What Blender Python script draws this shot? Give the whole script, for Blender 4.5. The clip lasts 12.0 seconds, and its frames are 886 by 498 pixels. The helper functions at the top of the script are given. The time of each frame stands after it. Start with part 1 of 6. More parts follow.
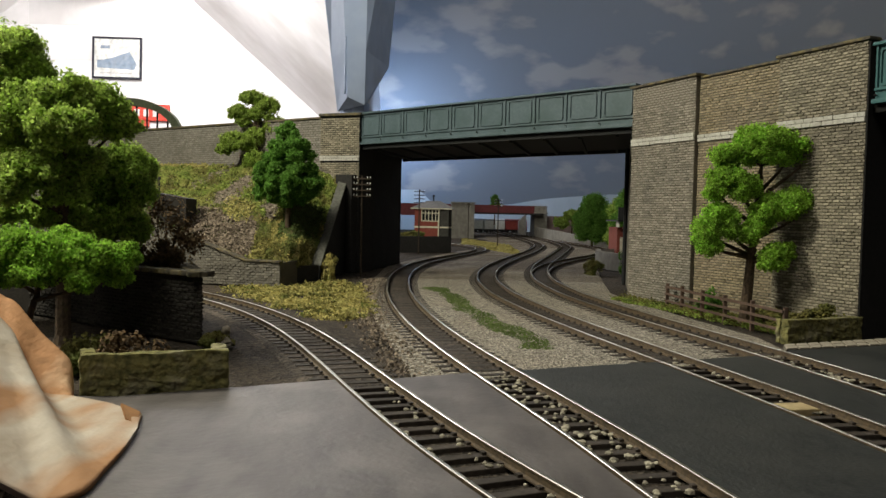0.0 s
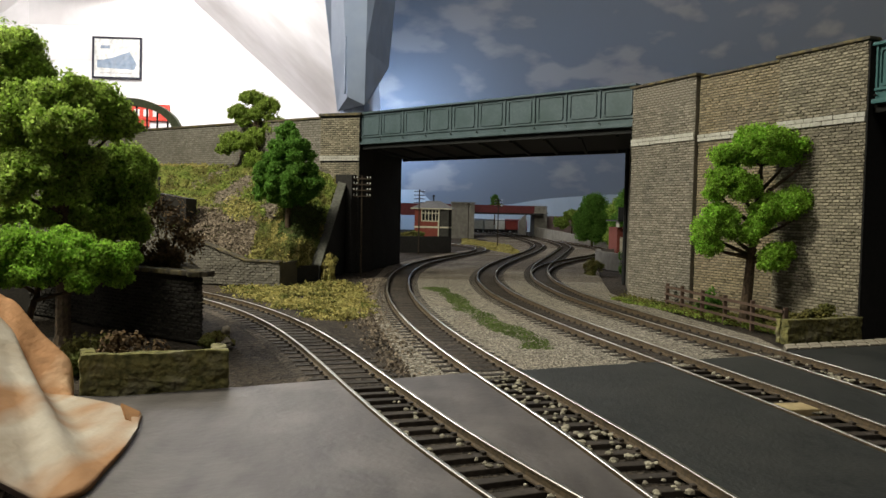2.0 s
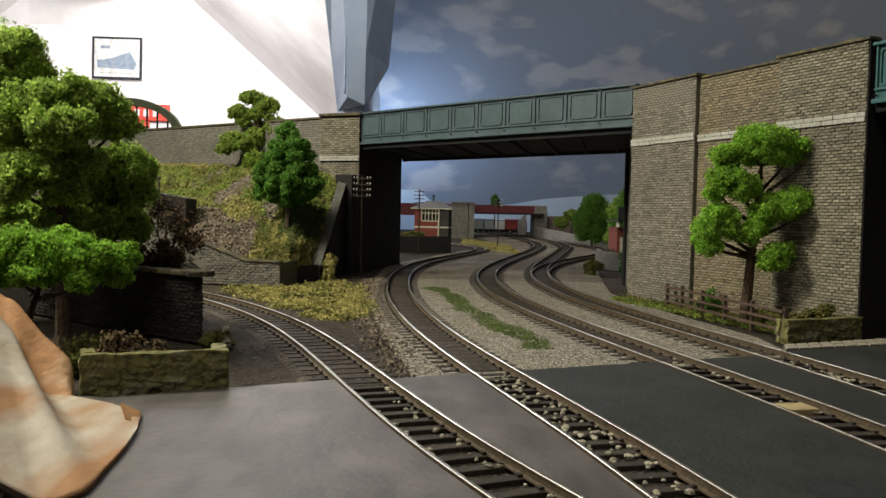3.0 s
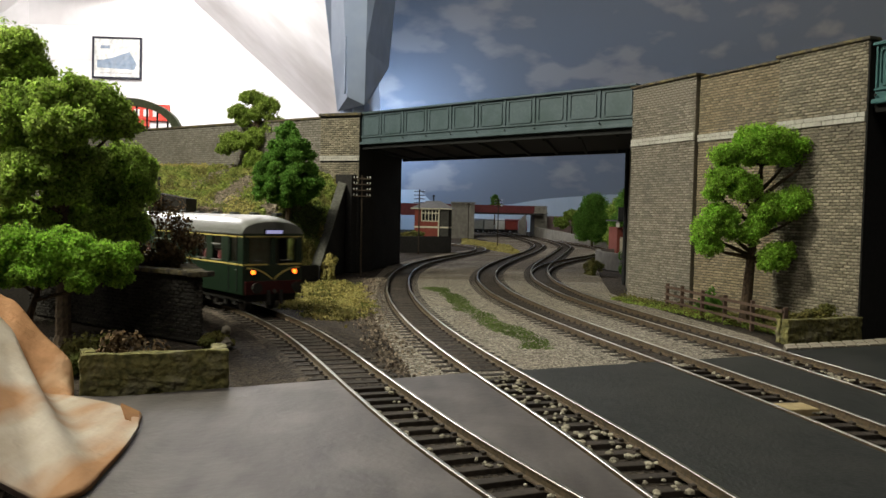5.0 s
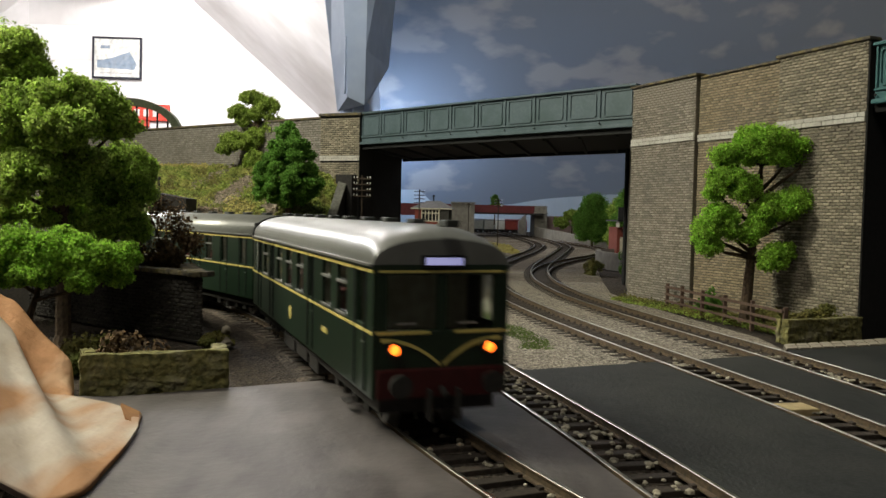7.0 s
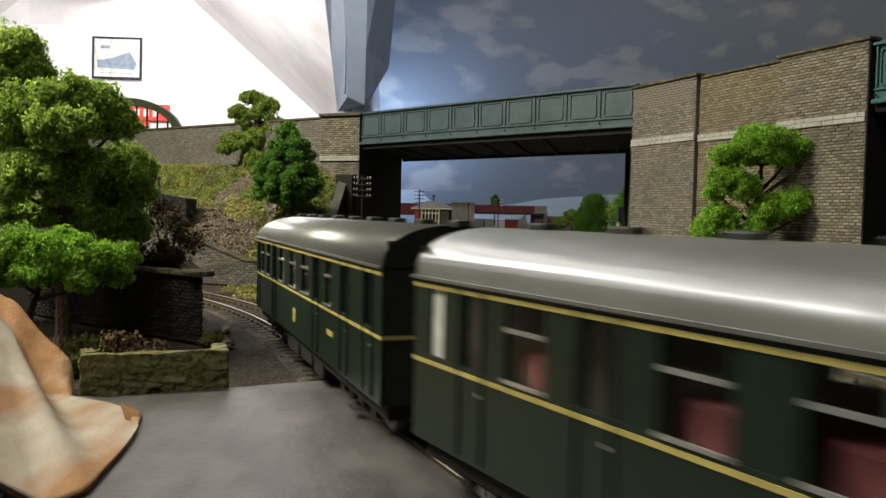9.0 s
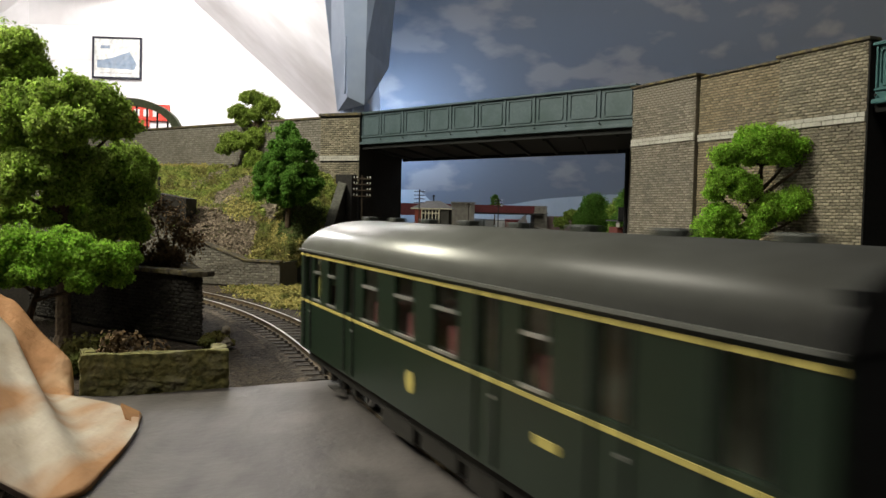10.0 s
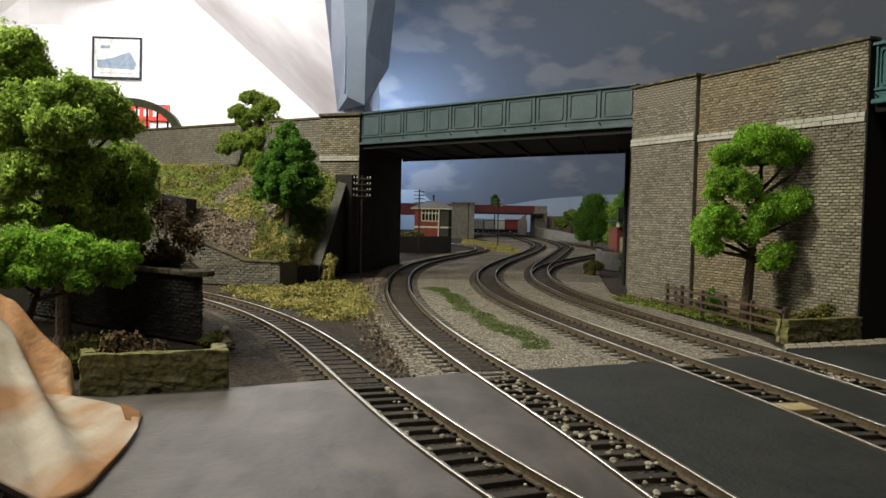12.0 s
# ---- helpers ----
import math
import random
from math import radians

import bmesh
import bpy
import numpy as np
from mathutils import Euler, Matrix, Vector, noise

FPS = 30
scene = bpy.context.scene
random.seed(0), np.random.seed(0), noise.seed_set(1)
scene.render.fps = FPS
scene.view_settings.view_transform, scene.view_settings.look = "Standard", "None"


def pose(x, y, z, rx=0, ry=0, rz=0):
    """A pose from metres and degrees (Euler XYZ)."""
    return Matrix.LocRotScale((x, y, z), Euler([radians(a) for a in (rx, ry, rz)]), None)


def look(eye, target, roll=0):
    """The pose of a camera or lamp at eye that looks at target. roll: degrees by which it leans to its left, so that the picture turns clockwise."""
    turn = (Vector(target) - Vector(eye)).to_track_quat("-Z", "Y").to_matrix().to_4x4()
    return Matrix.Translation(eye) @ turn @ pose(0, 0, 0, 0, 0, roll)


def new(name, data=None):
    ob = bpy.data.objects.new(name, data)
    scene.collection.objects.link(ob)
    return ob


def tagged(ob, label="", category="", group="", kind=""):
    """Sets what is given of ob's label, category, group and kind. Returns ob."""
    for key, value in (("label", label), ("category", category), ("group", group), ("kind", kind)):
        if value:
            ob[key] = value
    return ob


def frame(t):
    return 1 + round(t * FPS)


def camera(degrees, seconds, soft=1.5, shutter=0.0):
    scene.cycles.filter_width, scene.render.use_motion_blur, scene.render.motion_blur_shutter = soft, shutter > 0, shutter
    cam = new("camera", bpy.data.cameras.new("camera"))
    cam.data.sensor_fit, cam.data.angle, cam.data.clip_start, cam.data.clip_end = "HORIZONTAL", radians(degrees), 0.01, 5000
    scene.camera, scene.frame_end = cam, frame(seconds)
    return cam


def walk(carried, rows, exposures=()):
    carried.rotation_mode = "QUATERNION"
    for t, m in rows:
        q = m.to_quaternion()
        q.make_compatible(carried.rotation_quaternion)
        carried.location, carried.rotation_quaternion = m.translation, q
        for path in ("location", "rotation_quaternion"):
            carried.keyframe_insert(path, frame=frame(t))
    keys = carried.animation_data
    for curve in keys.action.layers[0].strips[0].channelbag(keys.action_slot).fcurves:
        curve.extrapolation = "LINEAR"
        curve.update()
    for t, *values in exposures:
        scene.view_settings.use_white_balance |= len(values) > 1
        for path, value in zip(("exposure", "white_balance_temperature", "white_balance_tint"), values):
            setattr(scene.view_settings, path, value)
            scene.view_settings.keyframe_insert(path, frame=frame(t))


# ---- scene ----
cam = camera(56.8, 12.0, soft=1.5, shutter=1.0)
EYE = (0.0, 0.0, 0.0576)
AIM = look(EYE, (0.0, math.cos(0.0427), 0.0576 - math.sin(0.0427)), 1.24)
walk(cam, [(0.0, AIM), (12.0, AIM)], exposures=[(0.0, 0.0), (12.0, 0.0)])

# ---------- light ----------
world = bpy.data.worlds.new("room_air")
scene.world = world
world.use_nodes = True
world.node_tree.nodes["Background"].inputs[0].default_value = (0.55, 0.6, 0.7, 1)
world.node_tree.nodes["Background"].inputs[1].default_value = 0.02


def area_lamp(name, eye, target, sx, sy, watts, colour):
    data = bpy.data.lights.new(name, "AREA")
    data.shape, data.size, data.size_y, data.energy, data.color = "RECTANGLE", sx, sy, watts, colour
    ob = new(name, data)
    ob.matrix_world = look(eye, target)
    return ob


def round_lamp(name, at, radius, watts, colour):
    data = bpy.data.lights.new(name, "POINT")
    data.shadow_soft_size, data.energy, data.color = radius, watts, colour
    ob = new(name, data)
    ob.location = at
    return ob


area_lamp("layout_tube_lamp", (-0.46, 0.35, 0.49), (-0.03, 0.56, 0.04), 0.10, 0.22, 5.6, (1.0, 0.96, 0.76))
# added fill from the camera side, standing in for light bounced by the room
area_lamp("front_fill_lamp", (-0.5, -0.6, 1.7), (-0.1, 0.5, 0.0), 0.7, 0.5, 9.8, (1.0, 0.95, 0.80))
# added, unseen: one washes the gable white, the other fills strut and roofs
area_lamp("gable_wash_lamp", (-1.35, 3.3, 1.45), (-0.75, 4.6, 0.5), 0.6, 0.3, 46.0, (1.0, 0.98, 0.95))
round_lamp("gable_fill_lamp", (-1.45, 3.0, 1.08), 0.10, 74.0, (1.0, 0.98, 0.95))
# unseen fill added to lift the scenery beyond the bridge
area_lamp("far_fill_lamp", (-0.20, 1.75, 1.05), (0.15, 2.05, 0.0), 0.4, 0.1, 5.0, (1.0, 0.95, 0.84))
area_lamp("backdrop_strip_lamp", (-0.215, 2.62, 0.22), (0.12, 2.98, 0.55), 0.08, 0.05, 4.2, (0.50, 0.68, 1.0))

# ---------- materials ----------
MATS = {}


def mat(name, a, b=None, scale=300.0, rough=0.8, metal=0.0, bump=0.3, bscale=None, dist=0.0004, island=0.0, big=40.0, spec=0.3,
        leaf=0.0, kind="noise", rand=0.0, c=None, st0=0.45, st1=0.7, stretch=None, warp=None):
    """A two-scale mottled surface; a and b mix by fine grain, c comes in by broad stains."""
    if name in MATS:
        return MATS[name]
    m = bpy.data.materials.new(name)
    m.use_nodes = True
    n, l = m.node_tree.nodes, m.node_tree.links
    p = n["Principled BSDF"]
    b = b or [v * 0.75 for v in a]
    co = n.new("ShaderNodeTexCoord")
    place = co.outputs["Object"]
    if warp:
        wp = n.new("ShaderNodeMapping")
        wp.inputs["Scale"].default_value = warp
        l.new(place, wp.inputs["Vector"])
        place = wp.outputs["Vector"]
    fine = n.new("ShaderNodeTexNoise")
    fine.inputs["Scale"].default_value, fine.inputs["Detail"].default_value = scale, 5
    if stretch:
        mp = n.new("ShaderNodeMapping")
        mp.inputs["Rotation"].default_value, mp.inputs["Scale"].default_value = (0, 0, radians(stretch[0])), (1, stretch[1], 1)
        l.new(place, mp.inputs["Vector"])
        l.new(mp.outputs["Vector"], fine.inputs["Vector"])
    else:
        l.new(place, fine.inputs["Vector"])
    ramp = n.new("ShaderNodeValToRGB")
    ramp.color_ramp.elements[0].position, ramp.color_ramp.elements[1].position = 0.35, 0.65
    ramp.color_ramp.elements[0].color, ramp.color_ramp.elements[1].color = (*a, 1), (*b, 1)
    l.new(fine.outputs["Fac"], ramp.inputs["Fac"])
    out = ramp.outputs["Color"]
    broad = n.new("ShaderNodeTexNoise")
    broad.inputs["Scale"].default_value, broad.inputs["Detail"].default_value = big, 3
    l.new(place, broad.inputs["Vector"])
    mix = n.new("ShaderNodeMix")
    mix.data_type = "RGBA"
    st = n.new("ShaderNodeValToRGB")
    st.color_ramp.elements[0].position, st.color_ramp.elements[1].position = st0, st1
    l.new(broad.outputs["Fac"], st.inputs["Fac"])
    l.new(st.outputs["Color"], mix.inputs["Factor"])
    l.new(out, mix.inputs["A"])
    if c:
        mix.inputs["B"].default_value = (*c, 1)
    else:
        mul = n.new("ShaderNodeMix")
        mul.data_type, mul.blend_type = "RGBA", "MULTIPLY"
        mul.inputs["Factor"].default_value = 1
        mul.inputs["B"].default_value = (0.8, 0.79, 0.77, 1)
        l.new(out, mul.inputs["A"])
        l.new(mul.outputs["Result"], mix.inputs["B"])
    out = mix.outputs["Result"]
    if kind == "voronoi":
        cell = n.new("ShaderNodeTexVoronoi")
        cell.inputs["Scale"].default_value = bscale or scale
        l.new(co.outputs["Object"], cell.inputs["Vector"])
        bw = n.new("ShaderNodeRGBToBW")
        l.new(cell.outputs["Color"], bw.inputs["Color"])
        vr = n.new("ShaderNodeMapRange")
        vr.inputs["From Min"].default_value, vr.inputs["From Max"].default_value = 0.15, 0.85
        vr.inputs["To Min"].default_value, vr.inputs["To Max"].default_value = 0.45, 1.6
        l.new(bw.outputs["Val"], vr.inputs["Value"])
        sh = n.new("ShaderNodeHueSaturation")
        l.new(vr.outputs["Result"], sh.inputs["Value"])
        l.new(out, sh.inputs["Color"])
        out = sh.outputs["Color"]
    if island or rand:
        hsv = n.new("ShaderNodeHueSaturation")
        rng = n.new("ShaderNodeMapRange")
        k = island or rand
        rng.inputs["To Min"].default_value, rng.inputs["To Max"].default_value = 1 - k, 1 + k
        if island:
            geo = n.new("ShaderNodeNewGeometry")
            l.new(geo.outputs["Random Per Island"], rng.inputs["Value"])
        else:
            oi = n.new("ShaderNodeObjectInfo")
            l.new(oi.outputs["Random"], rng.inputs["Value"])
        l.new(rng.outputs["Result"], hsv.inputs["Value"])
        l.new(out, hsv.inputs["Color"])
        out = hsv.outputs["Color"]
    l.new(out, p.inputs["Base Color"])
    p.inputs["Roughness"].default_value, p.inputs["Metallic"].default_value = rough, metal
    p.inputs["Specular IOR Level"].default_value = spec
    if bump:
        bn = n.new("ShaderNodeTexNoise" if kind == "noise" else "ShaderNodeTexVoronoi")
        bn.inputs["Scale"].default_value = bscale or scale
        l.new(co.outputs["Object"], bn.inputs["Vector"])
        bp = n.new("ShaderNodeBump")
        bp.inputs["Strength"].default_value, bp.inputs["Distance"].default_value = bump, dist
        l.new(bn.outputs["Fac" if kind == "noise" else "Distance"], bp.inputs["Height"])
        l.new(bp.outputs["Normal"], p.inputs["Normal"])
    if leaf:
        tr = n.new("ShaderNodeBsdfTranslucent")
        l.new(out, tr.inputs["Color"])
        ms = n.new("ShaderNodeMixShader")
        ms.inputs["Fac"].default_value = leaf
        l.new(p.outputs["BSDF"], ms.inputs[1])
        l.new(tr.outputs["BSDF"], ms.inputs[2])
        l.new(ms.outputs["Shader"], n["Material Output"].inputs["Surface"])
    MATS[name] = m
    return m


def glow(name, colour, strength):
    m = bpy.data.materials.new(name)
    m.use_nodes = True
    p = m.node_tree.nodes["Principled BSDF"]
    p.inputs["Base Color"].default_value = (*colour, 1)
    p.inputs["Emission Color"].default_value = (*colour, 1)
    p.inputs["Emission Strength"].default_value = strength
    return m


def glass(name, tint=(0.9, 0.95, 0.92)):
    m = bpy.data.materials.new(name)
    m.use_nodes = True
    p = m.node_tree.nodes["Principled BSDF"]
    p.inputs["Base Color"].default_value = (*tint, 1)
    p.inputs["Roughness"].default_value = 0.06
    p.inputs["Transmission Weight"].default_value = 1.0
    p.inputs["IOR"].default_value = 1.2
    return m


BRICK = mat("buff_grey_brick", (0.30, 0.27, 0.20), (0.215, 0.19, 0.145), 900, 0.9, bump=0.5, island=0.32, big=25, c=(0.185, 0.165, 0.13))
BRICKP = mat("buff_grey_brick_piece", (0.30, 0.27, 0.20), (0.215, 0.19, 0.145), 900, 0.9, bump=0.5, rand=0.32, big=25, c=(0.185, 0.165, 0.13))
BRICK_W = mat("warm_tan_brick", (0.31, 0.255, 0.165), (0.235, 0.19, 0.125), 900, 0.9, bump=0.5, island=0.28, big=22, c=(0.22, 0.185, 0.135))
MORTAR = mat("grey_mortar", (0.155, 0.14, 0.11), (0.10, 0.09, 0.073), 1200, 0.95)
GREYSTONE = mat("grey_block_stone", (0.27, 0.25, 0.22), (0.19, 0.18, 0.16), 700, 0.9, bump=0.4, island=0.2, big=30)
DARKSTONE = mat("dark_grey_stone", (0.19, 0.175, 0.15), (0.12, 0.11, 0.095), 700, 0.9, bump=0.4, island=0.25, big=30)
BANDSTONE = mat("pale_band_stone", (0.5, 0.49, 0.45), (0.38, 0.37, 0.34), 600, 0.85, bump=0.3, island=0.12, big=50)
COPING = mat("lichen_coping", (0.11, 0.095, 0.07), (0.05, 0.045, 0.04), 500, 0.95, bump=0.6, dist=0.0008, c=(0.17, 0.14, 0.065), big=160)
TEAL = mat("teal_girder_paint", (0.085, 0.12, 0.138), (0.066, 0.096, 0.112), 500, 0.5, bump=0.15, big=60, c=(0.055, 0.085, 0.092))
DARKSTEEL = mat("near_black_steel", (0.02, 0.021, 0.023), (0.013, 0.013, 0.014), 400, 0.7, bump=0.1)
BLACKBRICK = mat("near_black_brick", (0.012, 0.011, 0.011), (0.008, 0.008, 0.008), 500, 0.9, bump=0.3)
# dark brick; on the block its darkness holds the shade of the trees
DARKBRICK = mat("dark_shaded_brick", (0.030, 0.026, 0.022), (0.018, 0.016, 0.014), 900, 0.9, bump=0.4, island=0.3)
PIERBRICK = mat("grey_pier_brick", (0.31, 0.28, 0.235), (0.2, 0.18, 0.15), 700, 0.9, bump=0.5, island=0.28, big=30, c=(0.2, 0.185, 0.16))
# soot and the shade round the abutment, mixed into one near-black colour
SOOT_SHADE = mat("soot_and_shade_wall", (0.03, 0.028, 0.026), (0.018, 0.017, 0.017), 500, 0.9, bump=0.3)
BALLAST = mat("grey_ballast", (0.36, 0.325, 0.27), (0.12, 0.108, 0.09), 900, 0.95, bump=1.0, bscale=850, dist=0.0012, kind="voronoi", big=18, c=(0.24, 0.21, 0.17))
TRACKBED = mat("dark_track_bed", (0.055, 0.043, 0.033), (0.02, 0.016, 0.013), 900, 0.95, bump=1.0, bscale=700, dist=0.0009, kind="voronoi", big=30, c=(0.075, 0.06, 0.047))
WHITESTONE = mat("pale_ballast_stone", (0.4, 0.37, 0.29), (0.22, 0.2, 0.155), 600, 0.9, bump=0.3, island=0.35)
EARTH = mat("brown_cinder_earth", (0.046, 0.035, 0.026), (0.018, 0.014, 0.011), 700, 0.97, bump=1.0, bscale=750, dist=0.001, kind="voronoi", big=22, c=(0.062, 0.047, 0.035))
SCENIC = mat("dark_scenic_ground", (0.06, 0.05, 0.035), (0.03, 0.027, 0.02), 400, 0.97, bump=0.8, dist=0.001)
SLEEPER = mat("dark_sleeper", (0.05, 0.039, 0.031), (0.03, 0.024, 0.02), 900, 0.8, bump=0.3, rand=0.3)
SLEEPERS = mat("dark_sleeper_run", (0.04, 0.032, 0.026), (0.025, 0.02, 0.017), 900, 0.8, bump=0.3, island=0.3)
RAILTOP = mat("polished_rail_head", (0.56, 0.54, 0.49), (0.42, 0.40, 0.35), 500, 0.34, 1.0, bump=0.05)
RAILSIDE = mat("tan_rusty_rail_side", (0.12, 0.085, 0.05), (0.06, 0.045, 0.03), 700, 0.8, 0.1, bump=0.2)
ROAD = mat("grey_painted_road", (0.104, 0.093, 0.091), (0.066, 0.059, 0.058), 150, 0.5, bump=0.5, bscale=420, dist=0.0003, big=38, c=(0.150, 0.136, 0.132), st0=0.5, st1=0.72, spec=0.35, stretch=(-25, 0.22))
ROADDARK = mat("dark_tarmac_road", (0.027, 0.029, 0.029), (0.014, 0.0155, 0.016), 420, 0.65, bump=0.6, bscale=900, dist=0.0004, big=34, c=(0.031, 0.032, 0.031), stretch=(-30, 0.4))
PAVING = mat("buff_paving", (0.36, 0.32, 0.26), (0.28, 0.25, 0.2), 500, 0.9)
MOSS = mat("mossy_stone_trough", (0.23, 0.21, 0.08), (0.075, 0.075, 0.03), 420, 0.95, bump=1.0, bscale=330, dist=0.0018, big=120, c=(0.27, 0.25, 0.16), st0=0.5, st1=0.75)
PLASTER = mat("torn_plaster_and_bare_board", (0.52, 0.47, 0.41), (0.42, 0.35, 0.28), 90, 0.75, bump=0.6, bscale=260, dist=0.001, big=38, c=(0.36, 0.19, 0.09), st0=0.49, st1=0.60, warp=(1.0, 0.32, 1.2))
WOODPOST = mat("weathered_fence_wood", (0.12, 0.075, 0.055), (0.075, 0.05, 0.04), 700, 0.85, bump=0.2)
POLEWOOD = mat("telegraph_pole_wood", (0.06, 0.044, 0.031), (0.035, 0.027, 0.02), 700, 0.85)
PORCELAIN = mat("white_insulators", (0.75, 0.76, 0.75), None, 500, 0.3, bump=0)
BARK = mat("tree_bark", (0.1, 0.07, 0.045), (0.055, 0.04, 0.028), 600, 0.95, bump=0.8, dist=0.0008)
LEAF_A = mat("bright_green_foliage", (0.35, 0.56, 0.075), (0.22, 0.40, 0.05), 400, 0.8, bump=0, island=0.5, big=60, c=(0.32, 0.58, 0.07), leaf=0.5)
LEAF_B = mat("mid_green_foliage", (0.43, 0.56, 0.13), (0.29, 0.41, 0.085), 400, 0.8, bump=0, island=0.5, big=60, c=(0.30, 0.46, 0.07), leaf=0.5)
LEAF_C = mat("deep_green_foliage", (0.17, 0.35, 0.055), (0.10, 0.23, 0.035), 400, 0.8, bump=0, island=0.35, big=60, leaf=0.5)
LEAF_D = mat("yellow_green_foliage", (0.38, 0.50, 0.11), (0.27, 0.38, 0.07), 400, 0.8, bump=0, island=0.35, big=60, leaf=0.5)
SCRUB_Y = mat("straw_yellow_scatter", (0.43, 0.37, 0.13), (0.29, 0.26, 0.085), 500, 0.95, bump=0, island=0.35, big=60, c=(0.3, 0.28, 0.09), leaf=0.25)
SCRUB_O = mat("olive_scatter", (0.2, 0.18, 0.05), (0.12, 0.11, 0.035), 500, 0.95, bump=0, island=0.35, big=50, c=(0.12, 0.16, 0.04), leaf=0.25)
SCRUB_B = mat("dead_brown_brush", (0.15, 0.095, 0.045), (0.075, 0.05, 0.028), 500, 0.95, bump=0, island=0.35, big=60)
GRASS = mat("green_scatter", (0.12, 0.17, 0.045), (0.075, 0.11, 0.03), 500, 0.95, bump=0, island=0.35, big=60, leaf=0.25)
BANK = mat("embankment_turf", (0.11, 0.13, 0.04), (0.13, 0.105, 0.05), 160, 0.97, bump=1.0, bscale=500, dist=0.002, big=16, c=(0.14, 0.135, 0.06))
WHITEWALL = mat("white_painted_block", (0.85, 0.83, 0.83), (0.8, 0.78, 0.78), 12, 0.8, bump=0.2, bscale=20, dist=0.01, big=2)
BLUEPAINT = mat("pale_blue_boxing", (0.52, 0.63, 0.84), (0.47, 0.58, 0.80), 30, 0.7, bump=0.15, bscale=300, dist=0.001, big=5)
WOODBEAM = mat("tan_beam", (0.6, 0.42, 0.25), None, 30, 0.7)
BASEWALL = mat("room_plaster", (0.5, 0.48, 0.46), None, 6, 0.9, bump=0.1, dist=0.003)
CARPET = mat("dull_purple_floor", (0.07, 0.045, 0.07), None, 60, 0.95)


def sky_paint():
    m = bpy.data.materials.new("painted_sky_with_clouds")
    m.use_nodes = True
    n, l = m.node_tree.nodes, m.node_tree.links
    p = n["Principled BSDF"]
    co = n.new("ShaderNodeTexCoord")
    mp = n.new("ShaderNodeMapping")
    mp.inputs["Rotation"].default_value = (0, radians(-38), 0)
    mp.inputs["Scale"].default_value = (3.4, 3.4, 7.5)
    l.new(co.outputs["Object"], mp.inputs["Vector"])
    no = n.new("ShaderNodeTexNoise")
    no.inputs["Scale"].default_value, no.inputs["Detail"].default_value, no.inputs["Roughness"].default_value = 1.6, 4, 0.45
    l.new(mp.outputs["Vector"], no.inputs["Vector"])
    r = n.new("ShaderNodeValToRGB")
    r.color_ramp.elements[0].position, r.color_ramp.elements[1].position = 0.53, 0.63
    r.color_ramp.elements[0].color, r.color_ramp.elements[1].color = (0.215, 0.232, 0.262, 1), (0.36, 0.34, 0.33, 1)
    l.new(no.outputs["Fac"], r.inputs["Fac"])
    l.new(r.outputs["Color"], p.inputs["Base Color"])
    p.inputs["Roughness"].default_value = 0.7
    p.inputs["Specular IOR Level"].default_value = 0.25
    return m


SKY = sky_paint()
HAZE = mat("pale_printed_backscene", (0.36, 0.42, 0.46), (0.42, 0.46, 0.48), 8, 0.9, bump=0, big=6, c=(0.46, 0.48, 0.48))


# ---------- mesh helpers ----------
def thing(name, label, category, at=(0, 0, 0), group="", kind=""):
    return tagged(new(name), label, category, group, kind) if at == (0, 0, 0) else _placed(name, label, category, at, group, kind)


def _placed(name, label, category, at, group, kind):
    ob = tagged(new(name), label, category, group, kind)
    ob.location = at
    return ob


def part(name, bm, material, parent=None, label=""):
    me = bpy.data.meshes.new(name)
    bm.to_mesh(me)
    bm.free()
    return part_mesh(name, me, material, parent, label)


def part_mesh(name, me, material, parent=None, label=""):
    if material and not me.materials:
        me.materials.append(material)
    ob = new(name, me)
    if parent:
        ob.parent = parent
    if label:
        ob["label"] = label
    return ob


def box(bm, x0, x1, y0, y1, z0, z1, m=None, bevel=0.0):
    """A box between two corners, moved by m."""
    r = bmesh.ops.create_cube(bm, size=1)
    vs = r["verts"]
    for v in vs:
        v.co = Vector(((x0 + x1) / 2 + v.co.x * (x1 - x0), (y0 + y1) / 2 + v.co.y * (y1 - y0), (z0 + z1) / 2 + v.co.z * (z1 - z0)))
    if bevel:
        es = list({e for v in vs for e in v.link_edges})
        g = bmesh.ops.bevel(bm, geom=es, offset=bevel, segments=2, affect="EDGES", profile=0.6)
        vs = list({v for f in g["faces"] for v in f.verts} | {v for v in vs if v.is_valid})
    if m is not None:
        bmesh.ops.transform(bm, matrix=m, verts=vs)
    return bm


def boxed(x0, x1, y0, y1, z0, z1, m=None, bevel=0.0):
    return box(bmesh.new(), x0, x1, y0, y1, z0, z1, m, bevel)


def cyl(bm, p0, p1, r0, r1=None, seg=10, caps=True):
    p0, p1 = Vector(p0), Vector(p1)
    d = p1 - p0
    m = Matrix.Translation((p0 + p1) / 2) @ d.to_track_quat("Z", "Y").to_matrix().to_4x4()
    bmesh.ops.create_cone(bm, cap_ends=caps, segments=seg, radius1=r0, radius2=r0 if r1 is None else r1, depth=d.length, matrix=m)
    return bm


